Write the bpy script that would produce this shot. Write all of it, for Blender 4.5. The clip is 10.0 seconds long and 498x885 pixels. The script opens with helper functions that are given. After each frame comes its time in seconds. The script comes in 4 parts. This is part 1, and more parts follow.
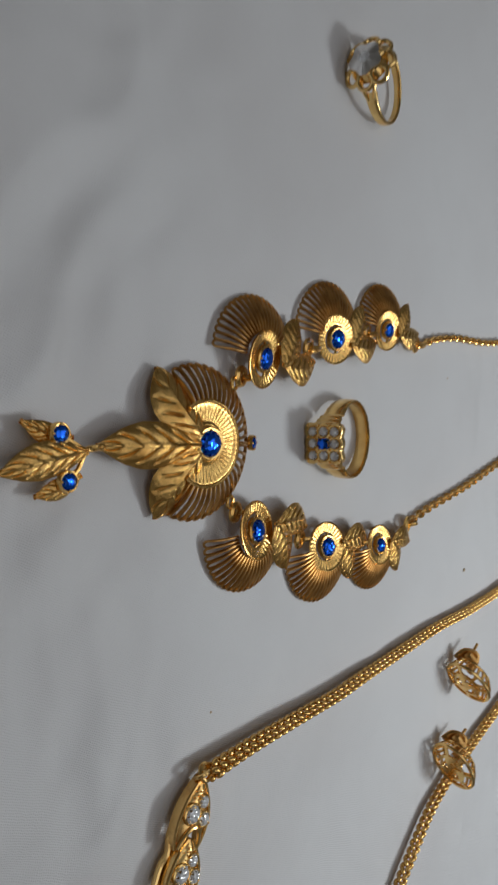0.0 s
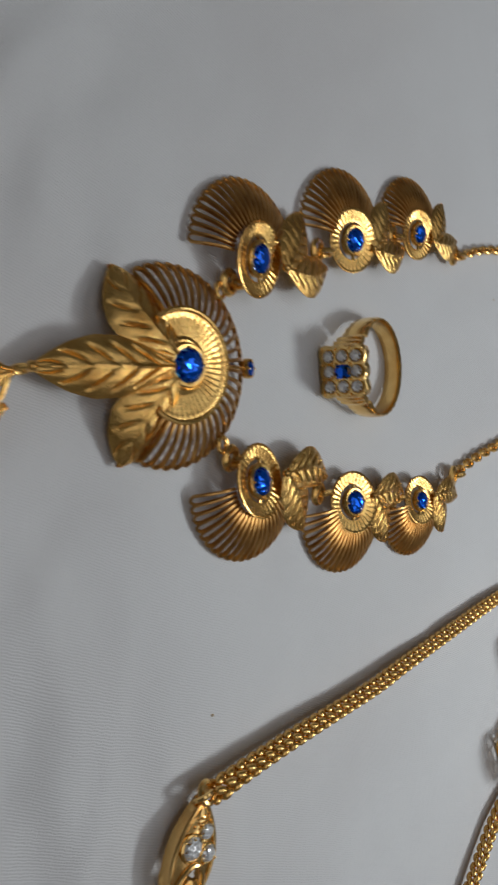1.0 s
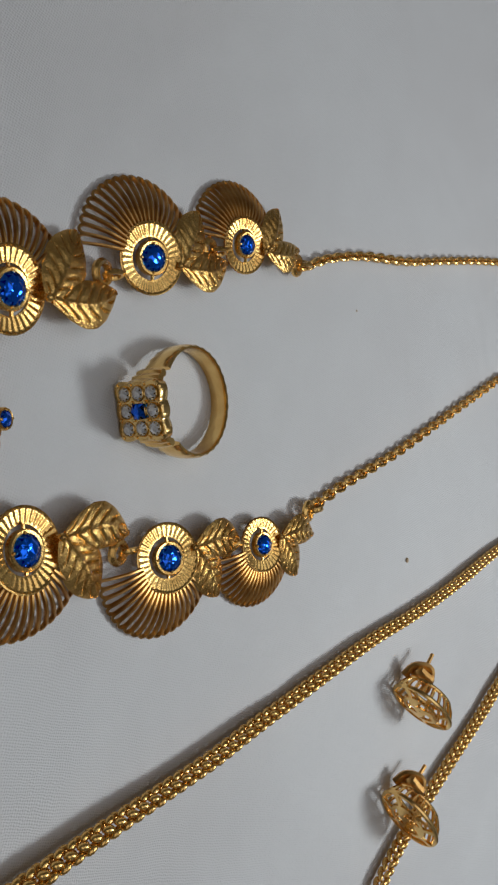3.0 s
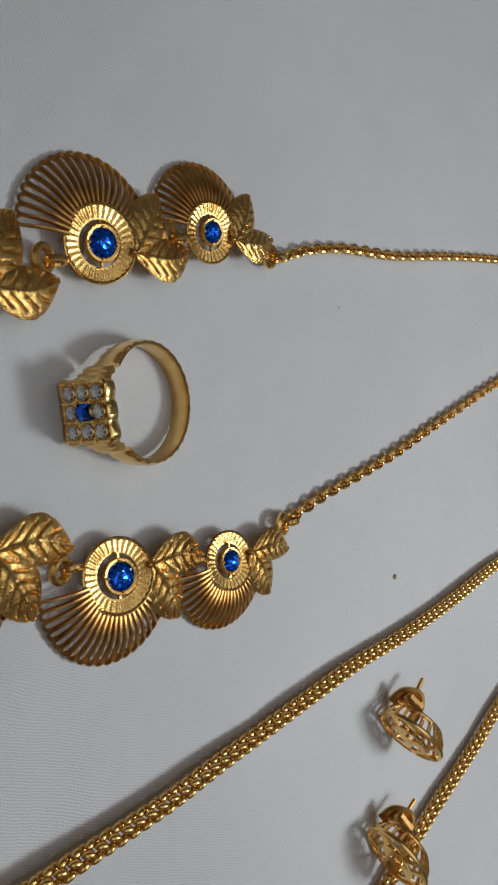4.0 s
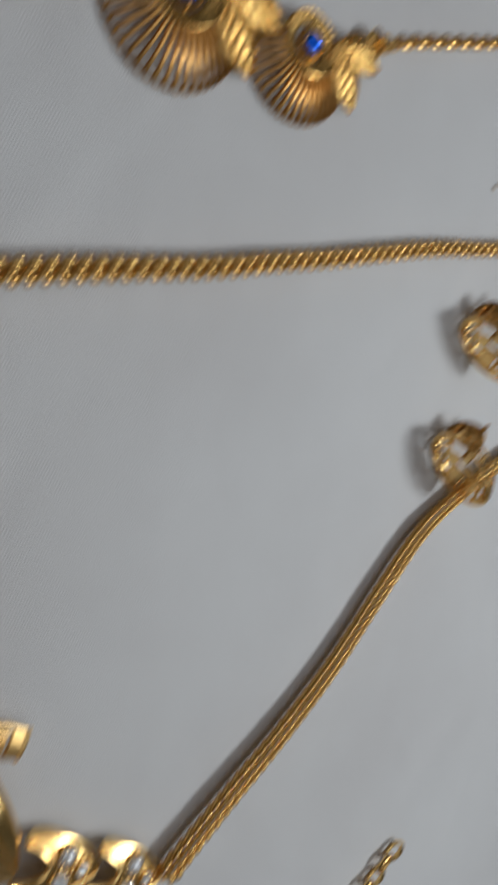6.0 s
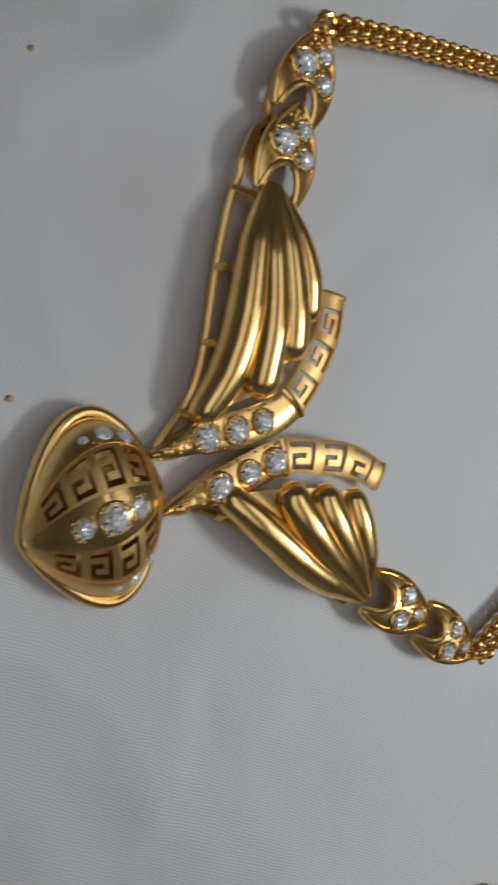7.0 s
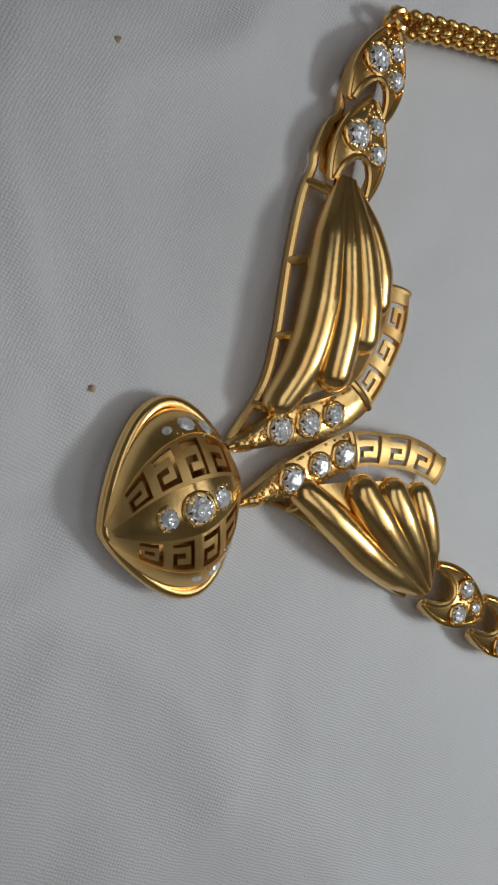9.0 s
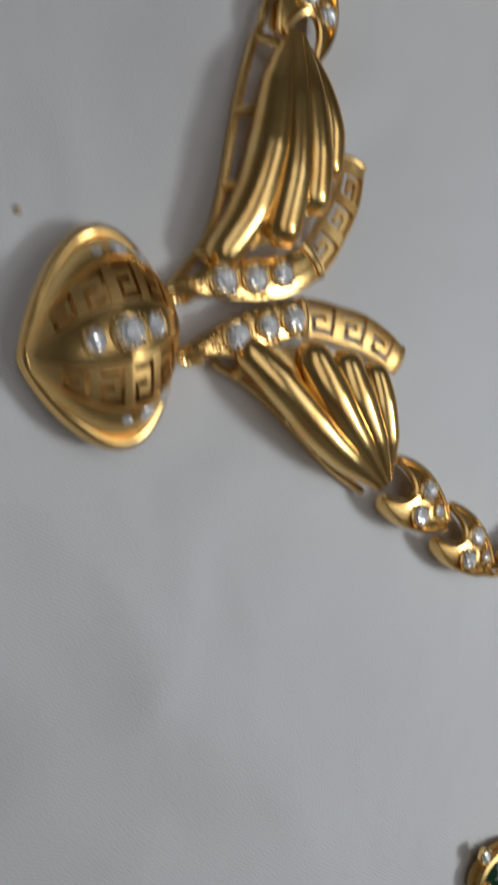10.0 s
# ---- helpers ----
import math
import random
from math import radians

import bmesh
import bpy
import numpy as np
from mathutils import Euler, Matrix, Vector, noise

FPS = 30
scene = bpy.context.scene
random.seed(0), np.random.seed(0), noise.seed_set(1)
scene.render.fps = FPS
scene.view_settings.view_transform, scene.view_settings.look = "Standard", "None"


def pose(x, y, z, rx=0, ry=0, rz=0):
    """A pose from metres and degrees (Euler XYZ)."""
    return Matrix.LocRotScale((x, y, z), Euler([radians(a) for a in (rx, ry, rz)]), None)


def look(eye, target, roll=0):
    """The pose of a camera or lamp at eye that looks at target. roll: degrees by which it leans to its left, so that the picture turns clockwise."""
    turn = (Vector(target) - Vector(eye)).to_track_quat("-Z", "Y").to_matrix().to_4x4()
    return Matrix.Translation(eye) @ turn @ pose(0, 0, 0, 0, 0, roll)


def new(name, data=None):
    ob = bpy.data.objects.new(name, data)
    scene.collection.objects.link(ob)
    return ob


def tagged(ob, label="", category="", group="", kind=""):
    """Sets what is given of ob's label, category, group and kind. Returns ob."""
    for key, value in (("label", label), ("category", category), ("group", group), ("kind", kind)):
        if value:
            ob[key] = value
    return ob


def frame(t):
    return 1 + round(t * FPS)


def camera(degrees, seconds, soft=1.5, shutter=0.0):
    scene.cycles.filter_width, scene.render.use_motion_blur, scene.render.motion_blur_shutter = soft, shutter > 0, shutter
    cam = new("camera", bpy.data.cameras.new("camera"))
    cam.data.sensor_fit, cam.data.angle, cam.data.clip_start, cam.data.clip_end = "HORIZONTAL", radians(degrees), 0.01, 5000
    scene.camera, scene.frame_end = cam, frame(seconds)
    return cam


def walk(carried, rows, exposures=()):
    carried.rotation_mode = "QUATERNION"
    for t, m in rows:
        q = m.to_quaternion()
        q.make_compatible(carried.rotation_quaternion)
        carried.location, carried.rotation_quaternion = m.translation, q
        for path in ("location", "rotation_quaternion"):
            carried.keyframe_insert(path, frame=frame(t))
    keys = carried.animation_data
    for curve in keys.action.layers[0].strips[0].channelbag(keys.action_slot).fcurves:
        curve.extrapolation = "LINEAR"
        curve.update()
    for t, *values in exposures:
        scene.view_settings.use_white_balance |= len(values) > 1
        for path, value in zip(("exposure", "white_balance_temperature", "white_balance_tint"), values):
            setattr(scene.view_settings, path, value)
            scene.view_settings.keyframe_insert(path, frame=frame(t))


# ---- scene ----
cam = camera(34.98, 10.0, soft=2.3, shutter=0.5)
PATH = [
    (0.0, pose(-0.00637, -0.11523, 0.11968, -4.52, -48.15, 93.30)),
    (0.5, pose(0.00137, -0.09928, 0.10787, -3.37, -46.69, 91.15)),
    (1.0, pose(0.00583, -0.08149, 0.09898, -2.19, -45.66, 88.98)),
    (1.2, pose(0.00643, -0.07617, 0.10315, -1.67, -46.17, 87.49)),
    (1.5, pose(0.00516, -0.07559, 0.10009, -1.89, -46.99, 87.64)),
    (2.0, pose(0.00451, -0.06433, 0.10474, -0.40, -45.65, 85.81)),
    (2.2, pose(0.00248, -0.05167, 0.11144, 0.87, -46.04, 84.78)),
    (3.3, pose(-0.00197, -0.04062, 0.10569, -0.73, -47.20, 85.99)),
    (3.5, pose(0.00073, -0.03650, 0.10425, 0.30, -46.58, 85.87)),
    (4.0, pose(0.00018, -0.02847, 0.10430, 0.27, -46.48, 85.84)),
    (4.5, pose(0.00518, -0.02337, 0.10733, 0.62, -46.35, 85.73)),
    (5.0, pose(0.01051, -0.01226, 0.11635, 0.80, -47.23, 86.26)),
    (5.2, pose(0.01503, -0.01422, 0.11996, 1.73, -48.71, 85.19)),
    (6.3, pose(0.10090, -0.03145, 0.10428, -10.38, -33.09, 94.82)),
    (6.5, pose(0.11249, -0.04617, 0.10605, -8.34, -30.70, 95.22)),
    (7.0, pose(0.12911, -0.06361, 0.09841, -4.00, -31.88, 94.09)),
    (7.5, pose(0.13053, -0.07523, 0.09475, -4.24, -32.28, 94.67)),
    (8.0, pose(0.13073, -0.07513, 0.09400, -4.19, -32.37, 94.79)),
    (8.5, pose(0.12939, -0.07432, 0.09582, -4.70, -32.00, 94.87)),
    (9.0, pose(0.13076, -0.07332, 0.09303, -4.41, -32.40, 94.72)),
    (9.5, pose(0.13162, -0.07139, 0.09576, -4.16, -31.63, 94.81)),
    (10.0, pose(0.15928, -0.06261, 0.08942, 0.77, -33.84, 95.25)),
]
walk(cam, PATH, [(0.0, -0.38), (2.2, -0.34), (3.3, -0.42), (5.2, -0.5), (6.3, -0.58), (7.0, -0.44), (8.0, -0.38), (10.0, -0.36)])

# ---- world and lamps ----
world = bpy.data.worlds.new("room_air")
world.use_nodes = True
world.node_tree.nodes["Background"].inputs[0].default_value = (0.8, 0.74, 0.7, 1)
world.node_tree.nodes["Background"].inputs[1].default_value = 0.12
scene.world = world


def panel_lamp(name, eye, target, sx, sy, watts, colour):
    data = bpy.data.lights.new(name, "AREA")
    data.shape, data.size, data.size_y = "RECTANGLE", sx, sy
    data.energy, data.color = watts, colour
    ob = new(name, data)
    ob.matrix_world = look(eye, target)
    return ob


def spot_lamp(name, eye, target, degrees, blend, radius, wide, watts, colour):
    """A spot lamp with a soft-edged oval beam."""
    data = bpy.data.lights.new(name, "SPOT")
    data.spot_size, data.spot_blend, data.shadow_soft_size = radians(degrees), blend, radius
    data.energy, data.color = watts, colour
    ob = new(name, data)
    ob.matrix_world = look(eye, target) @ Matrix.Diagonal((wide, 1, 1, 1))
    return ob


# lamp beyond the jewellery; its near-side beam fade stands in for the camera holder's shadow
spot_lamp("lamp_beyond", (0.26, 0.68, 0.76), (0.06, 0.185, 0), 24.5, 0.65, 0.13, 2.2, 21.5, (0.915, 0.975, 1.0))
# two broad weaker unseen panels overhead, added as fill and to brighten the gold
panel_lamp("fill_panel_far", (0.1, 0.7, 1.6), (0.1, 0.1, 0), 1.7, 0.7, 5.3, (0.965, 0.975, 1.0))
panel_lamp("fill_panel_near", (0.1, -0.45, 1.62), (0.1, 0.0, 0), 1.7, 0.8, 4.5, (0.965, 0.955, 0.97))

MM = 0.001


# ---- materials ----
def material(name, colour, rough, metal=0.0, **more):
    m = bpy.data.materials.new(name)
    m.use_nodes = True
    b = m.node_tree.nodes["Principled BSDF"]
    b.inputs["Base Color"].default_value = (*colour, 1)
    b.inputs["Roughness"].default_value = rough
    b.inputs["Metallic"].default_value = metal
    for key, value in more.items():
        b.inputs[key.replace("_", " ")].default_value = value
    return m


def node(m, kind, **values):
    n = m.node_tree.nodes.new(kind)
    for key, value in values.items():
        n.inputs[key.replace("_", " ")].default_value = value
    return n


def worn(m, dark, scale, rough_lo, rough_hi, bump, bump_scale, distance=0.0001):
    """Colour and gloss that vary at two scales, and a fine relief."""
    t, b = m.node_tree, m.node_tree.nodes["Principled BSDF"]
    co = t.nodes.new("ShaderNodeTexCoord")
    big = node(m, "ShaderNodeTexNoise", Scale=scale, Detail=4.0)
    small = node(m, "ShaderNodeTexNoise", Scale=bump_scale, Detail=3.0)
    t.links.new(co.outputs["Object"], big.inputs["Vector"])
    t.links.new(co.outputs["Object"], small.inputs["Vector"])
    mix = t.nodes.new("ShaderNodeMix")
    mix.data_type = "RGBA"
    mix.inputs["A"].default_value = b.inputs["Base Color"].default_value
    mix.inputs["B"].default_value = (*dark, 1)
    ramp = t.nodes.new("ShaderNodeMapRange")
    ramp.inputs["From Min"].default_value, ramp.inputs["From Max"].default_value = 0.42, 0.72
    t.links.new(big.outputs["Fac"], ramp.inputs["Value"])
    t.links.new(ramp.outputs["Result"], mix.inputs["Factor"])
    t.links.new(mix.outputs["Result"], b.inputs["Base Color"])
    gloss = t.nodes.new("ShaderNodeMapRange")
    gloss.inputs["To Min"].default_value, gloss.inputs["To Max"].default_value = rough_lo, rough_hi
    t.links.new(small.outputs["Fac"], gloss.inputs["Value"])
    t.links.new(gloss.outputs["Result"], b.inputs["Roughness"])
    bu = node(m, "ShaderNodeBump", Strength=bump, Distance=distance)
    t.links.new(small.outputs["Fac"], bu.inputs["Height"])
    t.links.new(bu.outputs["Normal"], b.inputs["Normal"])
    return m


GOLD = worn(material("antique_gold", (0.94, 0.6, 0.2), 0.3, 1.0), (0.67, 0.36, 0.1), 260, 0.16, 0.36, 0.5, 3500, 0.00007)
GOLD_LEAF = worn(material("brushed_leaf_gold", (0.96, 0.605, 0.2), 0.3, 1.0), (0.67, 0.355, 0.09), 220, 0.16, 0.34, 0.9, 4200, 0.0001)
GOLD_WIRE = worn(material("brown_gold_wire", (0.66, 0.38, 0.13), 0.35, 1.0), (0.42, 0.21, 0.06), 300, 0.25, 0.45, 0.2, 3000, 0.00005)
GOLD_RED = worn(material("polished_rose_gold", (1.0, 0.685, 0.27), 0.15, 1.0), (0.88, 0.51, 0.17), 160, 0.14, 0.3, 0.22, 2600, 0.00005)
GOLD_SATIN = worn(material("satin_gold", (0.97, 0.65, 0.26), 0.4, 1.0), (0.76, 0.43, 0.14), 200, 0.3, 0.48, 0.6, 7000, 0.00007)
GOLD_PALE = worn(material("yellow_gold", (0.98, 0.69, 0.28), 0.2, 1.0), (0.8, 0.48, 0.16), 200, 0.13, 0.3, 0.15, 2500, 0.00004)
SILVER = worn(material("white_gold", (0.9, 0.89, 0.87), 0.3, 1.0), (0.75, 0.73, 0.7), 300, 0.22, 0.4, 0.1, 3000, 0.00004)
BLUE = material("blue_glass", (0.0, 0.15, 1.0), 0.08, 0.8, Coat_Weight=0.2, IOR=1.7)
GREEN = material("green_glass", (0.004, 0.05, 0.02), 0.06, 0.0, Coat_Weight=0.5, IOR=1.6)
CLEAR = material("clear_stone", (0.93, 0.95, 0.97), 0.05, 0.35, Coat_Weight=1.0, IOR=1.9)


def faceted(m, scale, strength):
    """Many small facets that catch the light one by one."""
    t, b = m.node_tree, m.node_tree.nodes["Principled BSDF"]
    co = t.nodes.new("ShaderNodeTexCoord")
    cells = node(m, "ShaderNodeTexVoronoi", Scale=scale)
    t.links.new(co.outputs["Object"], cells.inputs["Vector"])
    bu = node(m, "ShaderNodeBump", Strength=strength, Distance=0.0004)
    t.links.new(cells.outputs["Distance"], bu.inputs["Height"])
    t.links.new(bu.outputs["Normal"], b.inputs["Normal"])


faceted(CLEAR, 1300.0, 0.9)
faceted(BLUE, 800.0, 0.6)
CRUMB = worn(material("crumb", (0.6, 0.46, 0.3), 0.7), (0.42, 0.29, 0.16), 900, 0.6, 0.8, 0.4, 3000)
PAINT = worn(material("wall_paint", (0.78, 0.77, 0.74), 0.7), (0.7, 0.69, 0.66), 1.5, 0.6, 0.8, 0.1, 60, 0.001)
DARKWOOD = worn(material("dark_wood", (0.16, 0.08, 0.04), 0.5), (0.07, 0.035, 0.02), 6, 0.4, 0.6, 0.2, 80, 0.0005)
TILE = worn(material("floor_tile", (0.35, 0.32, 0.28), 0.4), (0.25, 0.22, 0.2), 3, 0.3, 0.5, 0.1, 40, 0.0005)
PLASTER = worn(material("ceiling_paint", (0.75, 0.75, 0.73), 0.8), (0.65, 0.65, 0.63), 1.2, 0.7, 0.9, 0.1, 60, 0.001)


def cloth_material():
    m = material("white_cotton", (0.78, 0.785, 0.80), 0.5)
    t, b = m.node_tree, m.node_tree.nodes["Principled BSDF"]
    b.inputs["Specular IOR Level"].default_value = 0.8
    b.inputs["Sheen Weight"].default_value = 0.6
    b.inputs["Sheen Roughness"].default_value = 0.4
    co = t.nodes.new("ShaderNodeTexCoord")
    warp = node(m, "ShaderNodeTexNoise", Scale=60.0, Detail=2.0)
    t.links.new(co.outputs["Object"], warp.inputs["Vector"])
    shift = t.nodes.new("ShaderNodeVectorMath")
    shift.operation = "MULTIPLY_ADD"
    shift.inputs[1].default_value = (0.0022, 0.0022, 0)
    t.links.new(warp.outputs["Color"], shift.inputs[0])
    t.links.new(co.outputs["Object"], shift.inputs[2])
    grid = t.nodes.new("ShaderNodeVectorRotate")
    grid.inputs["Angle"].default_value = radians(24)
    t.links.new(shift.outputs[0], grid.inputs["Vector"])
    waves = []
    for axis in ("X", "Y"):
        w = t.nodes.new("ShaderNodeTexWave")
        w.bands_direction = axis
        w.inputs["Scale"].default_value = 700.0
        w.inputs["Distortion"].default_value = 3.6
        w.inputs["Detail"].default_value = 2.0
        w.inputs["Detail Scale"].default_value = 1.6
        t.links.new(grid.outputs[0], w.inputs["Vector"])
        waves.append(w)
    add = t.nodes.new("ShaderNodeMath")
    add.operation = "ADD"
    for k, w in enumerate(waves):
        t.links.new(w.outputs["Fac"], add.inputs[k])
    slub = node(m, "ShaderNodeTexNoise", Scale=2200.0, Detail=3.0)
    t.links.new(co.outputs["Object"], slub.inputs["Vector"])
    add2 = t.nodes.new("ShaderNodeMath")
    add2.operation = "ADD"
    t.links.new(add.outputs[0], add2.inputs[0])
    t.links.new(slub.outputs["Fac"], add2.inputs[1])
    bu = node(m, "ShaderNodeBump", Strength=0.5, Distance=0.00007)
    t.links.new(add2.outputs[0], bu.inputs["Height"])
    t.links.new(bu.outputs["Normal"], b.inputs["Normal"])
    stain = node(m, "ShaderNodeTexNoise", Scale=14.0, Detail=5.0)
    t.links.new(co.outputs["Object"], stain.inputs["Vector"])
    ramp = t.nodes.new("ShaderNodeMapRange")
    ramp.inputs["From Min"].default_value, ramp.inputs["From Max"].default_value = 0.4, 0.75
    t.links.new(stain.outputs["Fac"], ramp.inputs["Value"])
    mix = t.nodes.new("ShaderNodeMix")
    mix.data_type = "RGBA"
    mix.inputs["A"].default_value = (0.78, 0.785, 0.80, 1)
    mix.inputs["B"].default_value = (0.70, 0.69, 0.70, 1)
    t.links.new(ramp.outputs["Result"], mix.inputs["Factor"])
    t.links.new(mix.outputs["Result"], b.inputs["Base Color"])
    return m


CLOTH = cloth_material()


# ---- shapes, in millimetres ----
class Shape:
    def __init__(self):
        self.v, self.f = [], []

    def add(self, v, f):
        n = len(self.v)
        self.v.extend(tuple(p) for p in v)
        self.f.extend(tuple(i + n for i in face) for face in f)
        return self


def tube(path, radius, segs=8, closed=False, flat=1.0):
    """A tube along a path; radius may be a list; flat squeezes it across its second axis."""
    p = [Vector(q) for q in path]
    n = len(p)
    rad = radius if isinstance(radius, (list, tuple)) else [radius] * n
    v, f = [], []
    side = None
    for i in range(n):
        a, b = (p[i - 1], p[(i + 1) % n]) if closed else (p[max(i - 1, 0)], p[min(i + 1, n - 1)])
        d = (b - a).normalized()
        if side is None:
            side = d.cross(Vector((0, 0, 1)))
            if side.length < 0.05:
                side = d.cross(Vector((1, 0, 0)))
        side = (side - d * side.dot(d)).normalized()
        up = side.cross(d)
        for k in range(segs):
            a2 = 2 * math.pi * k / segs
            v.append(p[i] + (side * math.cos(a2) + up * math.sin(a2) * flat) * rad[i])
    for i in range(n if closed else n - 1):
        j = (i + 1) % n
        for k in range(segs):
            f.append((i * segs + k, i * segs + (k + 1) % segs, j * segs + (k + 1) % segs, j * segs + k))
    if not closed:
        f.append(tuple(range(segs - 1, -1, -1)))
        f.append(tuple((n - 1) * segs + k for k in range(segs)))
    return v, f


def lathe(profile, segs=32, place=(0, 0, 0), turn=None, squash=1.0):
    """A surface of revolution about z from (radius, height) pairs, closed where the profile is."""
    v, f = [], []
    turn = turn or Matrix.Identity(3)
    n = len(profile)
    for k in range(segs):
        a = 2 * math.pi * k / segs
        for r, z in profile:
            v.append(Vector(place) + turn @ Vector((r * math.cos(a), r * math.sin(a) * squash, z)))
    for k in range(segs):
        j = (k + 1) % segs
        for i in range(n - 1):
            f.append((k * n + i, j * n + i, j * n + i + 1, k * n + i + 1))
    return v, f


def ball(c, r, segs=8, rings=5, squash=1.0):
    prof = [(max(1e-3, r * math.sin(math.pi * i / rings)), -r * squash * math.cos(math.pi * i / rings)) for i in range(rings + 1)]
    return lathe(prof, segs, c)


def torus(c, big, small, turn=None, n=20, segs=8, long=1.0):
    turn = turn or Matrix.Identity(3)
    path = [Vector(c) + turn @ Vector((big * math.cos(2 * math.pi * i / n), big * long * math.sin(2 * math.pi * i / n), 0)) for i in range(n)]
    return tube(path, small, segs, True)


def sheet(fn, nu, nv, thick):
    """A solid skin over fn(u, v), u and v from 0 to 1, of the given thickness."""
    g = [[Vector(fn(i / nu, j / nv)) for j in range(nv + 1)] for i in range(nu + 1)]
    v, f = [], []
    def at(i, j, s):
        return (s * (nu + 1) + i) * (nv + 1) + j
    for s in (0, 1):
        for i in range(nu + 1):
            for j in range(nv + 1):
                du = g[min(i + 1, nu)][j] - g[max(i - 1, 0)][j]
                dv = g[i][min(j + 1, nv)] - g[i][max(j - 1, 0)]
                nrm = du.cross(dv)
                nrm = nrm.normalized() if nrm.length > 1e-9 else Vector((0, 0, 1))
                if nrm.z < 0:
                    nrm = -nrm
                v.append(g[i][j] - nrm * thick * s)
    for i in range(nu):
        for j in range(nv):
            f.append((at(i, j, 0), at(i + 1, j, 0), at(i + 1, j + 1, 0), at(i, j + 1, 0)))
            f.append((at(i, j, 1), at(i, j + 1, 1), at(i + 1, j + 1, 1), at(i + 1, j, 1)))
    for i in range(nu):
        f.append((at(i, 0, 0), at(i, 0, 1), at(i + 1, 0, 1), at(i + 1, 0, 0)))
        f.append((at(i, nv, 0), at(i + 1, nv, 0), at(i + 1, nv, 1), at(i, nv, 1)))
    for j in range(nv):
        f.append((at(0, j, 0), at(0, j + 1, 0), at(0, j + 1, 1), at(0, j, 1)))
        f.append((at(nu, j, 0), at(nu, j, 1), at(nu, j + 1, 1), at(nu, j + 1, 0)))
    return v, f


def brilliant(r, place, turn=None, squash=1.0, sides=8, deep=0.75):
    """A round cut stone: table, crown, girdle and point, with flat facets."""
    turn = turn or Matrix.Identity(3)
    v, f = [], []
    rings = [(0.4 * r, 0.42 * r, 0.0), (0.78 * r, 0.24 * r, 0.5), (r, 0.0, 0.0), (r, -0.06 * r, 0.0), (0.5 * r, -0.45 * r, 0.5)]
    n = sides
    for rad, z, off in rings:
        for k in range(n):
            a = 2 * math.pi * (k + off) / n
            v.append(Vector(place) + turn @ Vector((rad * math.cos(a), rad * math.sin(a) * squash, z)))
    v.append(Vector(place) + turn @ Vector((0, 0, -deep * r)))
    f.append(tuple(range(n)))
    for k in range(n):
        j = (k + 1) % n
        f += [(k, n + k, j), (j, n + k, n + j), (2 * n + k, n + k, k), (2 * n + j, n + k, 2 * n + k)]
        f += [(3 * n + k, 3 * n + j, 2 * n + j, 2 * n + k), (3 * n + k, 4 * n + k, 3 * n + j), (4 * n + k, 4 * n + j, 3 * n + j)]
        f += [(5 * n, 4 * n + j, 4 * n + k)]
    return v, f


def box(c, sx, sy, sz, turn=None, bevel=0.15):
    """A block with cut edges."""
    turn = turn or Matrix.Identity(3)
    bm = bmesh.new()
    bmesh.ops.create_cube(bm, size=1)
    bmesh.ops.scale(bm, verts=bm.verts, vec=(sx, sy, sz))
    if bevel:
        bmesh.ops.bevel(bm, geom=list(bm.edges), offset=min(bevel, min(sx, sy, sz) * 0.35), segments=1, affect="EDGES")
    bm.verts.index_update()
    v = [Vector(c) + turn @ q.co for q in bm.verts]
    f = [tuple(q.index for q in face.verts) for face in bm.faces]
    bm.free()
    return v, f


def mesh_of(name, shape, mat, smooth=True):
    if isinstance(shape, tuple):
        shape = Shape().add(*shape)
    me = bpy.data.meshes.new(name)
    me.from_pydata([(x * MM, y * MM, z * MM) for x, y, z in shape.v], [], shape.f)
    me.materials.append(mat)
    bm = bmesh.new()
    bm.from_mesh(me)
    bmesh.ops.recalc_face_normals(bm, faces=bm.faces)
    bm.to_mesh(me)
    bm.free()
    if smooth:
        me.polygons.foreach_set("use_smooth", [True] * len(me.polygons))
        me.set_sharp_from_angle(angle=radians(42))
    return me


def part(name, shape, mat, parent=None, label="", smooth=True):
    """One mesh object under a thing or a part, from a shape in world millimetres."""
    ob = new(name, mesh_of(name, shape, mat, smooth))
    if parent:
        ob.parent = parent
    if label:
        tagged(ob, label)
    return ob


def shared(name, mesh, parent, m):
    ob = new(name, mesh)
    ob.parent = parent
    ob.matrix_basis = m
    return ob


def thing(name, label, category, place=(0, 0, 0), group=""):
    ob = new(name)
    ob.empty_display_size = 0.01
    return tagged(ob, label, category, group)


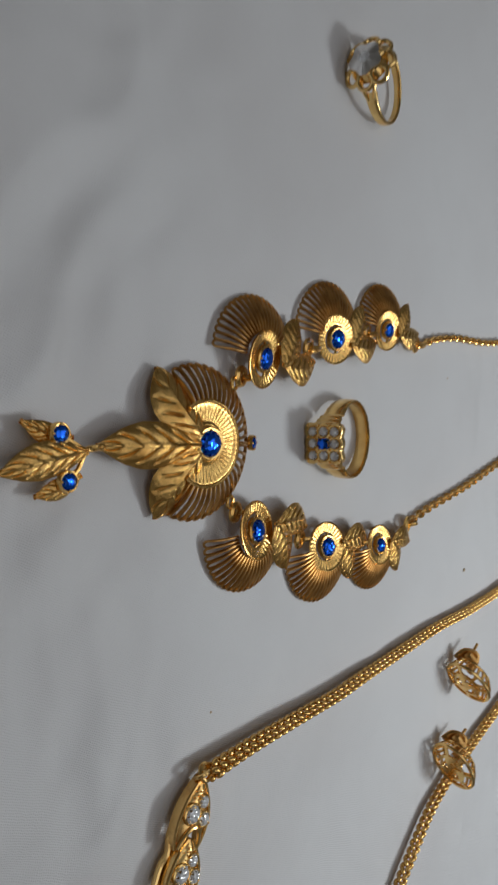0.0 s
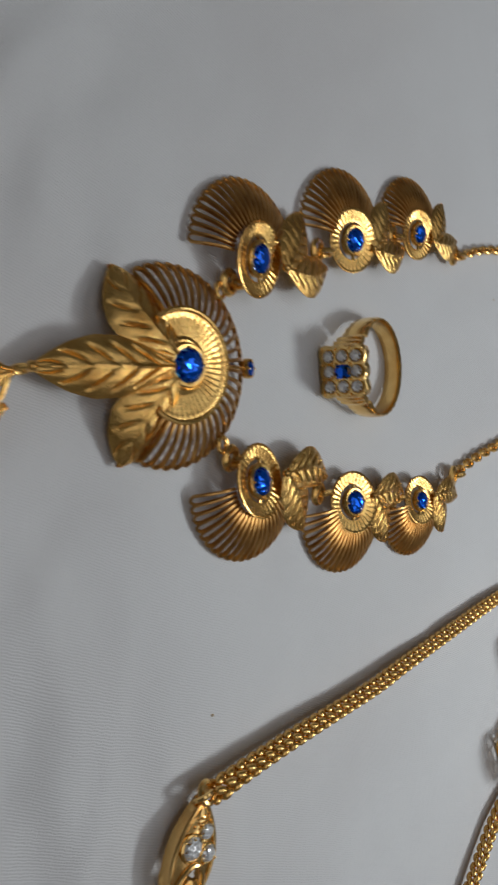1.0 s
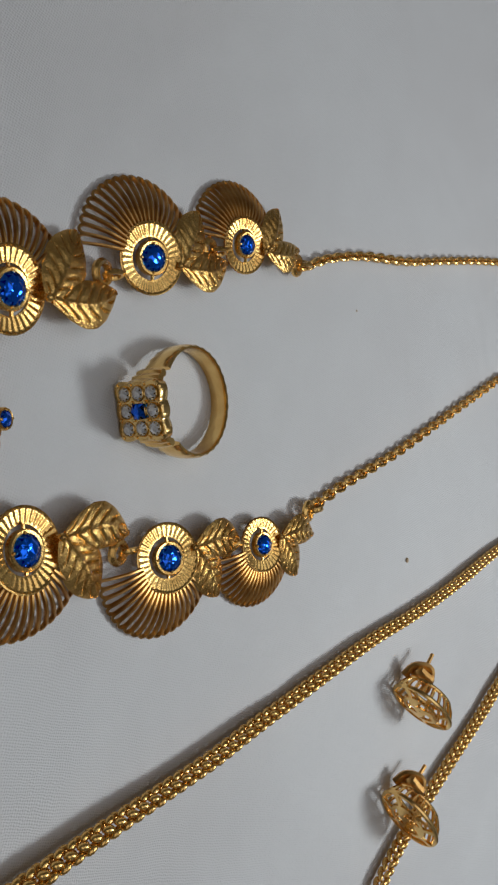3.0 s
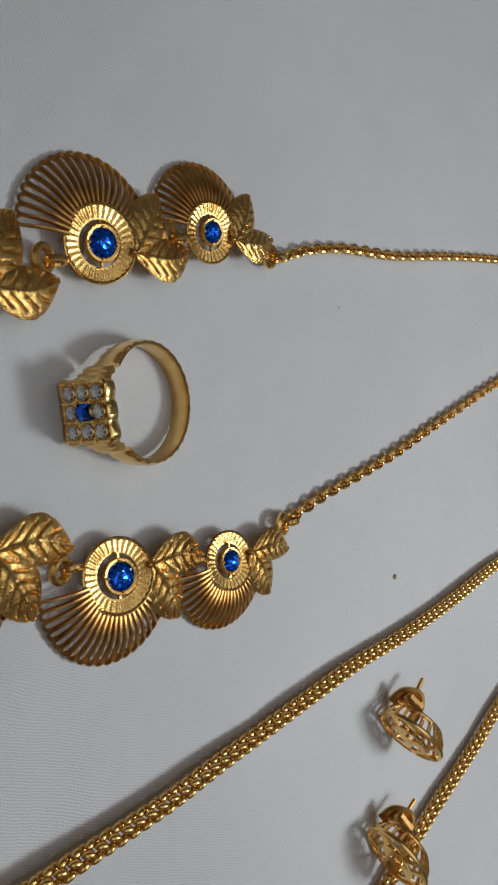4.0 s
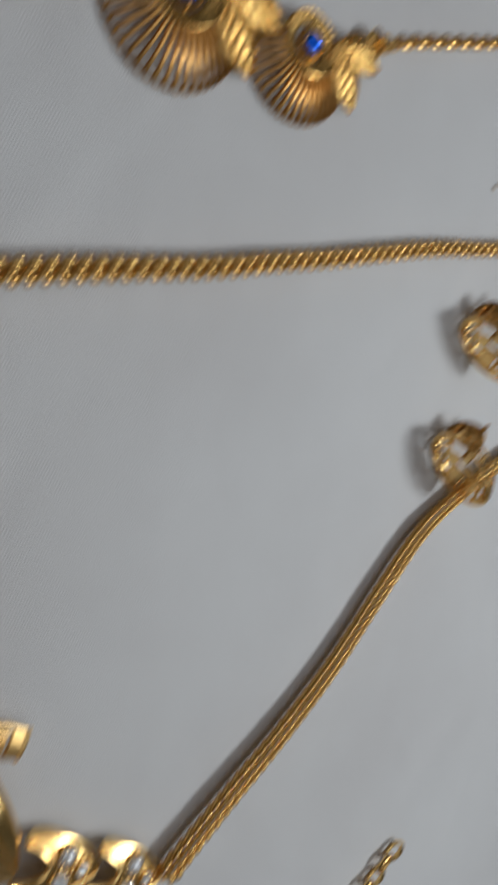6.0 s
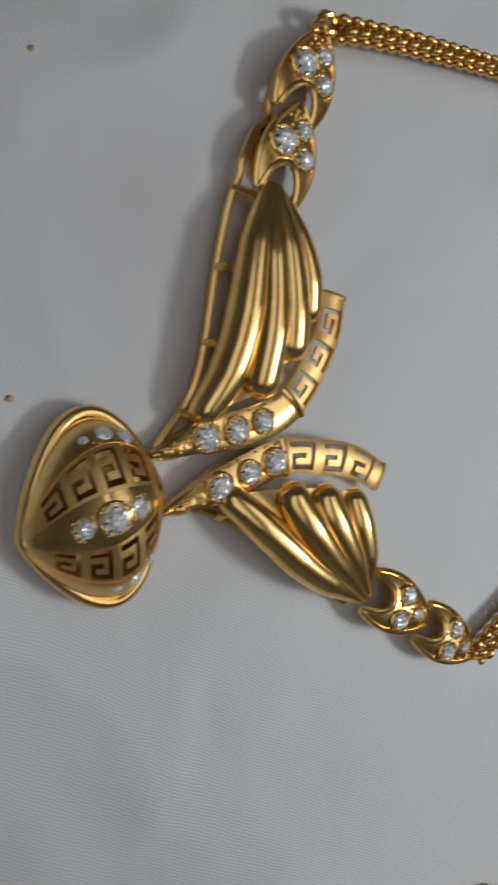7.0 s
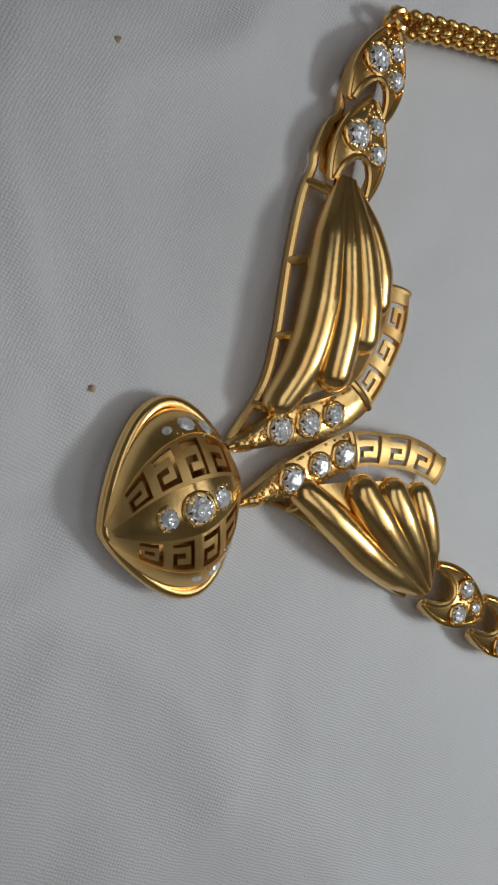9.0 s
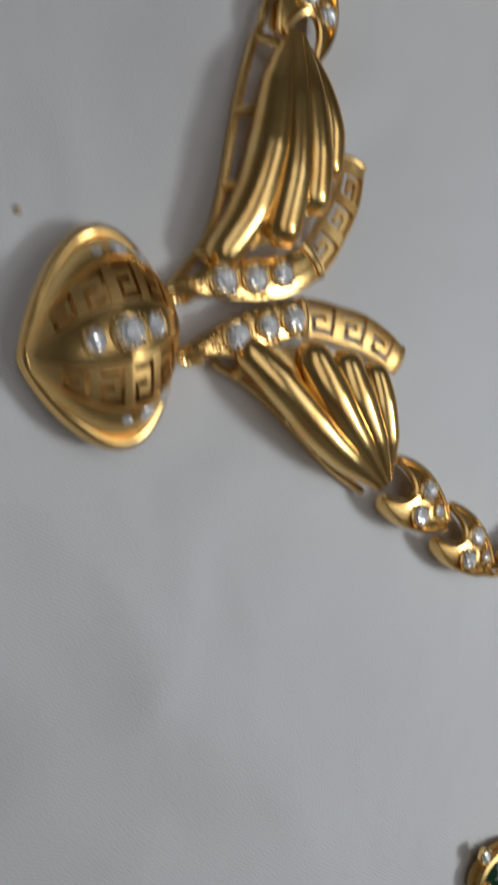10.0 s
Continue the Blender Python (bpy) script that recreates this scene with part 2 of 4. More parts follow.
def smooth_path(points, step):
    """A smooth curve through points, resampled at even steps."""
    p = [Vector(q) for q in points]
    p = [p[0] * 2 - p[1]] + p + [p[-1] * 2 - p[-2]]
    fine = []
    for i in range(1, len(p) - 2):
        for k in range(24):
            t = k / 24
            a, b, c, d = p[i - 1], p[i], p[i + 1], p[i + 2]
            fine.append(0.5 * (2 * b + (c - a) * t + (2 * a - 5 * b + 4 * c - d) * t * t + (3 * b - a - 3 * c + d) * t ** 3))
    fine.append(p[-2])
    total = sum((fine[i + 1] - fine[i]).length for i in range(len(fine) - 1))
    n = max(2, round(total / step))
    out, i, run = [], 0, 0.0
    for k in range(n + 1):
        want = total * k / n
        while i < len(fine) - 2 and run + (fine[i + 1] - fine[i]).length < want:
            run += (fine[i + 1] - fine[i]).length
            i += 1
        seg = (fine[i + 1] - fine[i]).length or 1
        out.append(fine[i].lerp(fine[i + 1], min(1, (want - run) / seg)))
    return out


def facing(normal, along):
    """Axes with z on the normal and y near the given way."""
    z = Vector(normal).normalized()
    x = Vector(along).cross(z).normalized()
    return Matrix((x, z.cross(x), z)).transposed()


# ---- the room, the table and the cloth ----
def setting():
    def slab(name, c, sx, sy, sz, mat, label, category):
        ob = part(name, box([q * 1000 for q in c], sx * 1000, sy * 1000, sz * 1000, bevel=0), mat, smooth=False)
        return tagged(ob, label, category, kind="structure")
    slab("floor", (0, 0, -0.8), 4.2, 4.2, 0.1, TILE, "plain tiled floor under the table", "floor")
    slab("ceiling", (0, 0, 1.75), 4.2, 4.2, 0.1, PLASTER, "plain painted white ceiling", "ceiling")
    slab("wall_north", (0, 2.05, 0.475), 4.0, 0.1, 2.45, PAINT, "plain cream painted wall", "wall")
    slab("wall_south", (0, -2.05, 0.475), 4.0, 0.1, 2.45, PAINT, "plain cream painted wall", "wall")
    slab("wall_east", (2.05, 0, 0.475), 0.1, 4.2, 2.45, PAINT, "plain cream painted wall", "wall")
    slab("wall_west", (-2.05, 0, 0.475), 0.1, 4.2, 2.45, PAINT, "plain cream painted wall", "wall")
    table = thing("table", "dark wooden table under a white cloth", "table")
    part("tabletop", box((50, 80, -21), 1300, 1000, 30, bevel=3), DARKWOOD, table)
    for x in (-540, 640):
        for y in (-360, 520):
            part("leg", box((x, y, -393), 60, 60, 714, bevel=4), DARKWOOD, table)
    sheet_ob = part("tablecloth", cloth_shape(), CLOTH)
    tagged(sheet_ob, "white woven cotton cloth with soft creases over the table", "tablecloth")


def fold(x, y):
    """Height of the cloth: broad low waves, and soft rumples on the near side that fade beyond."""
    a = noise.noise((x / 70, y / 150, 3.1)) * 0.45 + noise.noise((x / 26, y / 60, 7.7)) * 0.16
    near = 0.12 + 0.88 / (1 + math.exp((y + 12) / 9))
    wx = x + 14 * noise.noise((x / 38, y / 38, 1.0))
    wy = y + 14 * noise.noise((x / 38, y / 38, 5.0))
    soft = noise.noise((wx / 34, wy / 13, 2.0)) * 1.3 + noise.noise(((wx + wy) / 16, (wy - wx) / 42, 8.0)) * 1.1
    crease = (1 - abs(noise.noise(((wx * 0.5 + wy) / 24, (wy * 0.5 - wx) / 60, 4.4))) * 2.2) ** 3
    small = noise.noise((wx / 9, wy / 5, 6.0)) * 0.34 + noise.noise((x / 3.4, y / 3.4, 4.0)) * 0.045
    return -0.2 + a * 0.4 + (soft + max(0.0, crease) * 0.7 - 1.2) * near * 1.4 + small * (0.25 + 0.75 * near)


def cloth_shape():
    xs = sorted(set(list(np.arange(-700, -200, 25)) + list(np.arange(-200, 330, 1.6)) + list(np.arange(330, 801, 25))))
    ys = sorted(set(list(np.arange(-480, -120, 20)) + list(np.arange(-120, 320, 1.6)) + list(np.arange(320, 641, 20))))
    s = Shape()
    v, f = [], []
    for x in xs:
        for y in ys:
            over = max(abs(x - 50) - 652, 0), max(abs(y - 80) - 502, 0)
            drop = (over[0] + over[1]) * 1.0
            v.append((x, y, fold(x, y) - drop * 2.5 if drop else fold(x, y)))
    n = len(ys)
    for i in range(len(xs) - 1):
        for j in range(n - 1):
            f.append((i * n + j, (i + 1) * n + j, (i + 1) * n + j + 1, i * n + j + 1))
    return s.add(v, f)


setting()


# ---- necklace with blue stones ----
def leaf_shape(base, tip, width, rise, droop=1.0, curl=0.12, veins=6, thick=0.55, blunt=0.95):
    """A pressed leaf with a midrib and slanting veins, from base to tip."""
    a, b = Vector(base), Vector(tip)
    along = b - a
    length = along.length
    d = along.normalized()
    side = Vector((0, 0, 1)).cross(d).normalized()
    up = d.cross(side)
    def at(u, v):
        s = 2 * v - 1
        w = width * 0.5 * max(0.02, math.sin(math.pi * (0.05 + 0.95 * u ** 1.08)) ** blunt)
        notch = 1 + 0.01 * math.sin(u * 34 + 1)
        bend = curl * length * math.sin(math.pi * u * 0.9) * 0.6
        z = rise * math.sin(math.pi * (0.12 + 0.8 * u)) - droop * abs(s) ** 2.2 * w * 0.34
        z += 0.3 * math.exp(-(s / 0.09) ** 2) * (1 - 0.7 * u)
        phase = (u - abs(s) * 0.28) * veins
        slash = max(0.0, 1 - ((abs(s) - 0.45) / 0.4) ** 2)
        z -= 0.07 * width * math.exp(-(((phase % 1) - 0.5) / 0.1) ** 2) * slash * min(1, w / width * 3)
        return a + d * (u * length) + side * (s * w * notch + bend) + up * z
    return sheet(at, 90, 26, thick)


def fan_loop(c, a0, a1, r0, r1, z0, z1, wire):
    """One long wire loop of a shell: out along one ray, round the scallop and back."""
    mid, half = (a0 + a1) / 2, (a1 - a0) / 2
    pts = []
    def put(r, a):
        t = (r - r0) / (r1 - r0)
        z = z0 + (z1 - z0) * t + math.sin(math.pi * min(t, 1)) * 0.9
        pts.append((c[0] + r * math.cos(a), c[1] + r * math.sin(a), z))
    for k in range(7):
        put(r0 + (r1 - r0) * 0.9 * k / 6, mid - half * 0.93)
    for k in range(1, 6):
        g = math.pi * k / 6
        put(r0 + (r1 - r0) * (0.9 + 0.1 * math.sin(g)), mid - half * 0.93 * math.cos(g))
    for k in range(7):
        put(r0 + (r1 - r0) * 0.9 * (6 - k) / 6, mid + half * 0.93)
    return tube(pts, wire, 6, flat=1.5)


def ribbed_disc(c, r_in, r_out, z, ribs, start=0.0, sweep=2 * math.pi, tilt=None):
    """A dished ring with pressed radial ribs and a beaded rim."""
    tilt = tilt or Matrix.Identity(3)
    n = ribs * 6
    def at(u, v):
        a = start + sweep * u
        r = r_in + (r_out - r_in) * v
        w = math.sin(a * ribs * 2 * math.pi / sweep) if 0.1 < v < 0.86 else 0
        h = 0.35 * v + 0.1 * max(-0.45, min(0.45, w))
        if v > 0.88:
            h = 0.42 + 0.1 * math.sin((v - 0.88) / 0.12 * math.pi)
        return Vector(c) + tilt @ Vector((r * math.cos(a), r * math.sin(a), h)) + Vector((0, 0, z))
    return sheet(at, n, 12, 0.5)


def jump_ring(c, way, up, r=1.35, wire=0.36, long=1.0):
    d = Vector(way).normalized()
    return torus(c, r, wire, facing(Vector(up), d), 18, 7, long)


def stone_set(parent, c, r, mat, turn=None, label=""):
    """A cut stone in a round collar with four small claws."""
    turn = turn or Matrix.Identity(3)
    c = Vector(c)
    part("collar", lathe([(r * 0.98, -0.9), (r * 1.28, -0.9), (r * 1.3, 0.0), (r * 1.2, 0.28), (r * 1.03, 0.22), (r * 0.98, 0.0), (r * 0.98, -0.9)], 28, c, turn), GOLD, parent)
    gem = part("stone", brilliant(r, c + turn @ Vector((0, 0, 0.1)), turn, sides=10), mat, parent, label, smooth=False)
    for k in range(4):
        a = k * math.pi / 2
        part("claw", ball(c + turn @ Vector((r * 1.02 * math.cos(a), r * 1.02 * math.sin(a), 0.3)), 0.3, 7, 4), GOLD, parent)
    return gem


def shell_link(necklace, c, s, hand, gem_r, lean, turn_deg=0.0):
    """A shell link: ribbed disc with a blue stone, a fan of wire loops and two leaves. hand is -1 where the fan opens to -x."""
    x, y, z = c
    def rot(dx, dy):
        a = radians(turn_deg)
        return x + hand * (dx * math.cos(a) - dy * math.sin(a)), y + dx * math.sin(a) + dy * math.cos(a)
    tilt = Matrix.Rotation(radians(lean), 3, "X") @ Matrix.Rotation(radians(-7) * hand, 3, "Y")
    r = 6.7 * s
    link = part("shell_link", ribbed_disc((x, y, 0), r * 0.58, r, z - 0.9, 32, 0.0, 2 * math.pi, tilt), GOLD, necklace,
                "ribbed gold shell link with a blue stone")
    stone_set(link, (x, y, z - 0.3), gem_r, BLUE, tilt, "oval-looking cut blue stone")
    part("bridge", tube([(x - r * 0.6, y, z - 0.9), (x - gem_r, y, z - 0.8)], 0.35, 6), GOLD, link)
    part("bridge", tube([(x + r * 0.6, y, z - 0.9), (x + gem_r, y, z - 0.8)], 0.35, 6), GOLD, link)
    lo, hi = radians(-82 + turn_deg), radians(50 + turn_deg)
    n = 18
    for k in range(n):
        a0, a1 = lo + (hi - lo) * k / n, lo + (hi - lo) * (k + 1) / n
        if hand < 0:
            a0, a1 = math.pi - a0, math.pi - a1
        wide = 1 + 0.08 * math.sin(math.pi * (k + 0.5) / n) + 0.04 * k / n
        part("fan_loop", fan_loop((x, y), a0, a1, r * 0.9, min(13.8 * s, 12.95) * wide, z - 0.9, 0.35, 0.31 * (0.8 + 0.2 * s)), GOLD_WIRE, link)
    bx, by = rot(-1.0 * s, 6.4 * s)
    t1, t2 = rot(10.4 * s, 13.6 * s), rot(1.6 * s, 20.6 * s)
    part("leaf", leaf_shape((bx, by, z + 0.1), (*t1, 2.0), 8.2 * s, 1.1, 0.9, 0.05 * hand, blunt=0.62), GOLD_LEAF, link, "short veined gold leaf")
    part("leaf", leaf_shape((bx, by, z), (*t2, 2.3), 7.8 * s, 1.2, 0.8, 0.22 * hand, blunt=0.72), GOLD_LEAF, link, "long veined gold leaf")
    part("bead", ball((bx, by - 0.4, z + 0.2), 0.75 * s), GOLD, link)
    return link


def medallion(necklace):
    z = 5.2
    med = part("medallion", ribbed_disc((0, 0, 0), 3.6, 8.6, z - 0.2, 34, radians(-38), radians(256), Matrix.Rotation(radians(4), 3, "X")), GOLD, necklace,
               "fan-shaped gold medallion with a blue stone")
    stone_set(med, (0, 0.2, z + 0.9), 2.75, BLUE, Matrix.Rotation(radians(6), 3, "X"), "round cut blue stone")
    part("inner_ring", lathe([(3.3, 0), (4.5, 0.0), (4.6, 0.5), (4.0, 0.8), (3.4, 0.6), (3.3, 0)], 36, (0, 0, z - 0.3)), GOLD, med)
    rim = [(8.9 * math.cos(radians(a)), 8.9 * math.sin(radians(a)), z + 0.5) for a in range(-40, 221, 6)]
    part("rim", tube(rim, 0.42, 8), GOLD, med)
    n = 30
    lo, hi = radians(-28), radians(204)
    for k in range(n):
        a0, a1 = lo + (hi - lo) * k / n, lo + (hi - lo) * (k + 1) / n
        wide = 15.9 + 1.3 * math.sin(math.pi * (k + 0.5) / n)
        part("fan_loop", fan_loop((0, 0), a0, a1, 8.3, wide, z, 0.6, 0.3), GOLD_WIRE, med)
    part("leaf", leaf_shape((0.2, -2.6, z + 0.7), (0.6, -25.0, 1.0), 9.4, 1.9, 1.1, 0.0, 6), GOLD_LEAF, med, "long veined gold leaf")
    part("leaf", leaf_shape((-1.5, -2.2, z + 0.6), (-15.2, -9.8, 0.5), 10.2, 1.7, 1.0, 0.16, 5, blunt=0.72), GOLD_LEAF, med, "side leaf of veined gold")
    part("leaf", leaf_shape((1.7, -2.2, z + 0.6), (15.6, -9.0, 0.5), 10.2, 1.7, 1.0, -0.16, 5, blunt=0.72), GOLD_LEAF, med, "side leaf of veined gold")
    stone_set(med, (0, 16.8, 3.2), 1.35, BLUE, Matrix.Rotation(radians(-25), 3, "X"), "tiny blue stone")
    part("bridge", tube([(0, 9, z + 0.3), (0, 15.6, 3.2)], 0.4, 6), GOLD, med)
    for x in (-1, 1):
        part("eyelet", jump_ring((x * 12.9, 10.8, 2.4), (x, 1, 0), (0, 0.3, 1), 1.3, 0.42), GOLD, med)
    return med


def drop(necklace):
    piece = part("drop", leaf_shape((1.4, -28.4, 3.4), (5.6, -45.6, 1.6), 6.8, 1.6, 1.0, -0.05, 7), GOLD_LEAF, necklace, "gold leaf drop with two blue stones")
    for c, tip, r in (((-1.7, -34.2, 3.3), (-4.0, -40.8, 0.9), 1.6), ((6.8, -32.2, 3.3), (9.3, -37.8, 0.9), 1.6)):
        stone_set(piece, c, r, BLUE, None, "small blue stone")
        part("leaf", leaf_shape((c[0] * 0.8 + 0.4, c[1] + 3.4, 2.2), tip, 4.0, 0.6), GOLD_LEAF, piece)
        part("stem", tube([(1.4, -28.6, 3.2), (c[0] * 0.6 + 0.6, c[1] + 2.6, 2.4), (c[0], c[1] + 0.8, 2.0)], 0.5, 6), GOLD, piece)
    part("hook", jump_ring((1.0, -27.0, 3.0), (0, 1, 0), (1, 0, 0.3), 1.3, 0.42), GOLD, piece)
    part("bead", ball((0.6, -25.6, 3.6), 0.9), GOLD, piece)


def chain(parent, points, pitch, mesh, name, spin):
    path = smooth_path(points, pitch)
    for i in range(len(path) - 1):
        d = (path[i + 1] - path[i]).normalized()
        a = spin(i)
        base = facing(Vector((0, 0, 1)).cross(d).cross(d) * -1, d).to_4x4()
        m = Matrix.Translation((path[i] + path[i + 1]) * 0.5 * MM) @ base @ Matrix.Rotation(a, 4, "Y")
        shared(name, mesh, parent, m)


def necklace_blue():
    neck = thing("necklace", "antique gold necklace with blue stones and wire shell links", "necklace")
    medallion(neck)
    drop(neck)
    for c, s, hand, g, lean in (((-18.8, 18.5, 4.9), 1.0, -1, 2.55, -11), ((-25.9, 46.6, 4.0), 0.94, -1, 2.35, 8), ((-30.6, 70.9, 3.6), 0.82, -1, 1.95, 3),
                          ((19.6, 18.0, 4.9), 1.0, 1, 2.55, -10), ((26.2, 46.3, 4.0), 0.94, 1, 2.35, 8), ((28.2, 71.2, 3.8), 0.82, 1, 1.95, 3)):
        shell_link(neck, c, s, hand, g, lean)
    for x, y in ((-14.6, 13.4), (-22.9, 37.0), (-29.0, 62.0), (15.4, 13.2), (23.6, 36.7), (27.0, 62.4), (-28.3, 87.6), (24.0, 87.6)):
        part("jump_ring", jump_ring((x, y, 1.9), (0, 1, 0), (0.1, 0.3, 1), 1.8, 0.72), GOLD, neck)
        part("jump_ring", jump_ring((x + 0.2, y + 2.0, 2.3), (0, 1, 0), (1, 0, 0.35), 1.2, 0.48, 1.4), GOLD, neck)
    one = mesh_of("chain_link", torus((0, 0, 0), 0.95, 0.44, None, 14, 7, 1.65), GOLD)
    left = [(-28.6, 89.0, 1.4), (-28.6, 92.0, 1.2), (-31.0, 100.6, 1), (-32.7, 114.2, 1), (-33.1, 133.7, 1), (-35.1, 154.5, 1), (-37.0, 178.9, 1), (-38.0, 204.4, 1),
            (-38.6, 224, 1), (-34.2, 234.5, 1)]
    right = [(23.0, 89.0, 1.4), (23.2, 90.9, 1.2), (20.2, 101.3, 1), (17.3, 113.7, 1), (13.9, 127.6, 1), (8.4, 145.8, 1), (1.4, 169.6, 1), (-7.0, 198.0, 1), (-18.9, 235.0, 1)]
    for line in (left, right):
        chain(neck, line, 2.2, one, "chain_link", lambda i: radians(45 + 90 * (i % 2)))
    clasp = smooth_path([(-34.0, 235.0, 1.2), (-31.2, 239.6, 1.3), (-26.5, 241.0, 1.4), (-21.5, 239.0, 1.3), (-18.7, 235.4, 1.1)], 1.2)
    part("clasp", tube(clasp, [0.7 + 0.55 * math.sin(math.pi * i / (len(clasp) - 1)) for i in range(len(clasp))], 10), GOLD, neck, "smooth gold hook clasp")
    return neck


necklace_blue()


# ---- finger rings ----
def finger_ring_frame(centre, head_way, lift):
    """Axes of a ring lying on its side: y points from the head to the back of the band, z is its bore."""
    back = Vector((-head_way[0], -head_way[1], 0)).normalized()
    back = (back * math.cos(lift) - Vector((0, 0, 1)) * math.sin(lift)).normalized()
    bore = (Vector((0, 0, 1)) - back * back.z).normalized()
    x = back.cross(bore)
    return Matrix.Translation(centre) @ Matrix((x, back, bore)).transposed().to_4x4()


def moved(geo, m):
    v, f = geo
    return [m @ Vector(p) for p in v], f


def band_shape(radius, w_back, w_front, thick, cut=0.0, start=40, end=320):
    """The band: an arc from shoulder to shoulder, wider towards the head, with diamond-cut edges."""
    def at(u, v):
        a = radians(-90 + start + (end - start) * u)
        k = abs(2 * u - 1) ** 2
        w = w_back + (w_front - w_back) * k
        around = 2 * math.pi * v
        r = radius + thick * 0.5 * math.cos(around) * (1 + 0.6 * k)
        z = max(-1, min(1, 1.25 * math.sin(around))) * w * 0.5
        if cut and abs(math.sin(around)) > 0.5 and math.cos(around) > -0.1:
            r -= cut * (0.5 + 0.5 * math.sin(u * 150))
        return Vector((r * math.cos(a), r * math.sin(a), z))
    nu, nv = 90, 16
    v, f = [], []
    for i in range(nu + 1):
        for j in range(nv):
            v.append(at(i / nu, j / nv))
    for i in range(nu):
        for j in range(nv):
            f.append((i * nv + j, (i + 1) * nv + j, (i + 1) * nv + (j + 1) % nv, i * nv + (j + 1) % nv))
    f += [tuple(range(nv)), tuple(nu * nv + j for j in range(nv))]
    return v, f


def ring_blue_square():
    ring = thing("finger_ring", "yellow gold ring with square head of clear and blue stones", "ring")
    m = finger_ring_frame((-1.0, 53.3, 3.1), (0.09, -1), radians(9))
    part("band", moved(band_shape(9.75, 3.9, 5.6, 0.8, 0.2, 42, 318), m), GOLD_PALE, ring)
    # scalloped square head, its face towards -y of the ring
    n, half = 96, 4.75
    def outline(k):
        a = 2 * math.pi * k / n
        cx, cz = math.cos(a), math.sin(a)
        q = half / max(abs(cx), abs(cz))
        along = (cz if abs(cx) > abs(cz) else cx) * q
        q2 = 1 + 0.09 * abs(math.cos(math.pi * along / (half * 2) * 3))
        return cx * q * q2, cz * q * q2
    v, f = [], []
    for y, k in ((-10.4, 0.8), (-11.0, 0.95), (-12.9, 1.0), (-13.2, 0.96), (-13.0, 0.9)):
        for i in range(n):
            x, z = outline(i)
            v.append(m @ Vector((x * k, y, z * k)))
    for r in range(4):
        for i in range(n):
            f.append((r * n + i, r * n + (i + 1) % n, (r + 1) * n + (i + 1) % n, (r + 1) * n + i))
    f += [tuple(range(n)), tuple(range(4 * n, 5 * n))]
    head = part("head", (v, f), GOLD_PALE, ring, "scalloped square head")
    turn = m.to_3x3() @ Matrix.Rotation(radians(90), 3, "X")
    for i in (-1, 0, 1):
        for j in (-1, 0, 1):
            c = m @ Vector((i * 2.95, -13.0, j * 2.95))
            part("seat", lathe([(1.18, -0.5), (1.42, -0.5), (1.42, 0.1), (1.3, 0.24), (1.18, 0.1), (1.18, -0.5)], 16, c, turn), GOLD_PALE, head)
            if i == 0 and j == 0:
                part("stone", brilliant(1.75, c + turn @ Vector((0, 0, 0.3)), turn @ Matrix.Rotation(radians(45), 3, "Z"), sides=4), BLUE, head, "square cut blue stone", False)
            else:
                part("stone", brilliant(1.22, c + turn @ Vector((0, 0, 0.1)), turn), CLEAR, head, "clear round stone", False)
    for i in (-1.5, -0.5, 0.5, 1.5):
        for j in (-1.5, -0.5, 0.5, 1.5):
            part("claw", ball(m @ Vector((i * 2.9, -13.15, j * 2.9)), 0.36, 6, 4), GOLD_PALE, head)
    for sx in (-1, 1):
        for k in range(3):
            pts = [m @ Vector((sx * (4.4 + 0.75 * k), -11.2 + 1.1 * k, z)) for z in (-3.2 + 0.2 * k, -1.5, 0, 1.5, 3.2 - 0.2 * k)]
            part("shoulder", tube(pts, [0.7, 0.95, 1.0, 0.95, 0.7], 8), GOLD_PALE, ring)
    return ring


ring_blue_square()


# ---- necklace with the heart pendant ----
def openwork(fn, nu, nv, thick, hole, flip=1):
    """A solid skin over fn(u, v) with real openings where hole(u, v) is true at a cell's middle."""
    g = [[Vector(fn(i / nu, j / nv)) for j in range(nv + 1)] for i in range(nu + 1)]
    v, f = [], []
    for s in (0, 1):
        for i in range(nu + 1):
            for j in range(nv + 1):
                du = g[min(i + 1, nu)][j] - g[max(i - 1, 0)][j]
                dv = g[i][min(j + 1, nv)] - g[i][max(j - 1, 0)]
                nrm = du.cross(dv) * flip
                nrm = nrm.normalized() if nrm.length > 1e-9 else Vector((0, 0, 1))
                v.append(g[i][j] - nrm * thick * s)
    full = [[not hole((i + 0.5) / nu, (j + 0.5) / nv) for j in range(nv)] for i in range(nu)]
    def at(i, j, s):
        return (s * (nu + 1) + i) * (nv + 1) + j
    def solid(i, j):
        return 0 <= i < nu and 0 <= j < nv and full[i][j]
    for i in range(nu):
        for j in range(nv):
            if not full[i][j]:
                continue
            f.append((at(i, j, 0), at(i + 1, j, 0), at(i + 1, j + 1, 0), at(i, j + 1, 0)))
            f.append((at(i, j, 1), at(i, j + 1, 1), at(i + 1, j + 1, 1), at(i + 1, j, 1)))
            for di, dj, p, q in ((-1, 0, (i, j + 1), (i, j)), (1, 0, (i + 1, j), (i + 1, j + 1)), (0, -1, (i, j), (i + 1, j)), (0, 1, (i + 1, j + 1), (i, j + 1))):
                if not solid(i + di, j + dj):
                    f.append((at(*p, 0), at(*p, 1), at(*q, 1), at(*q, 0)))
    return v, f


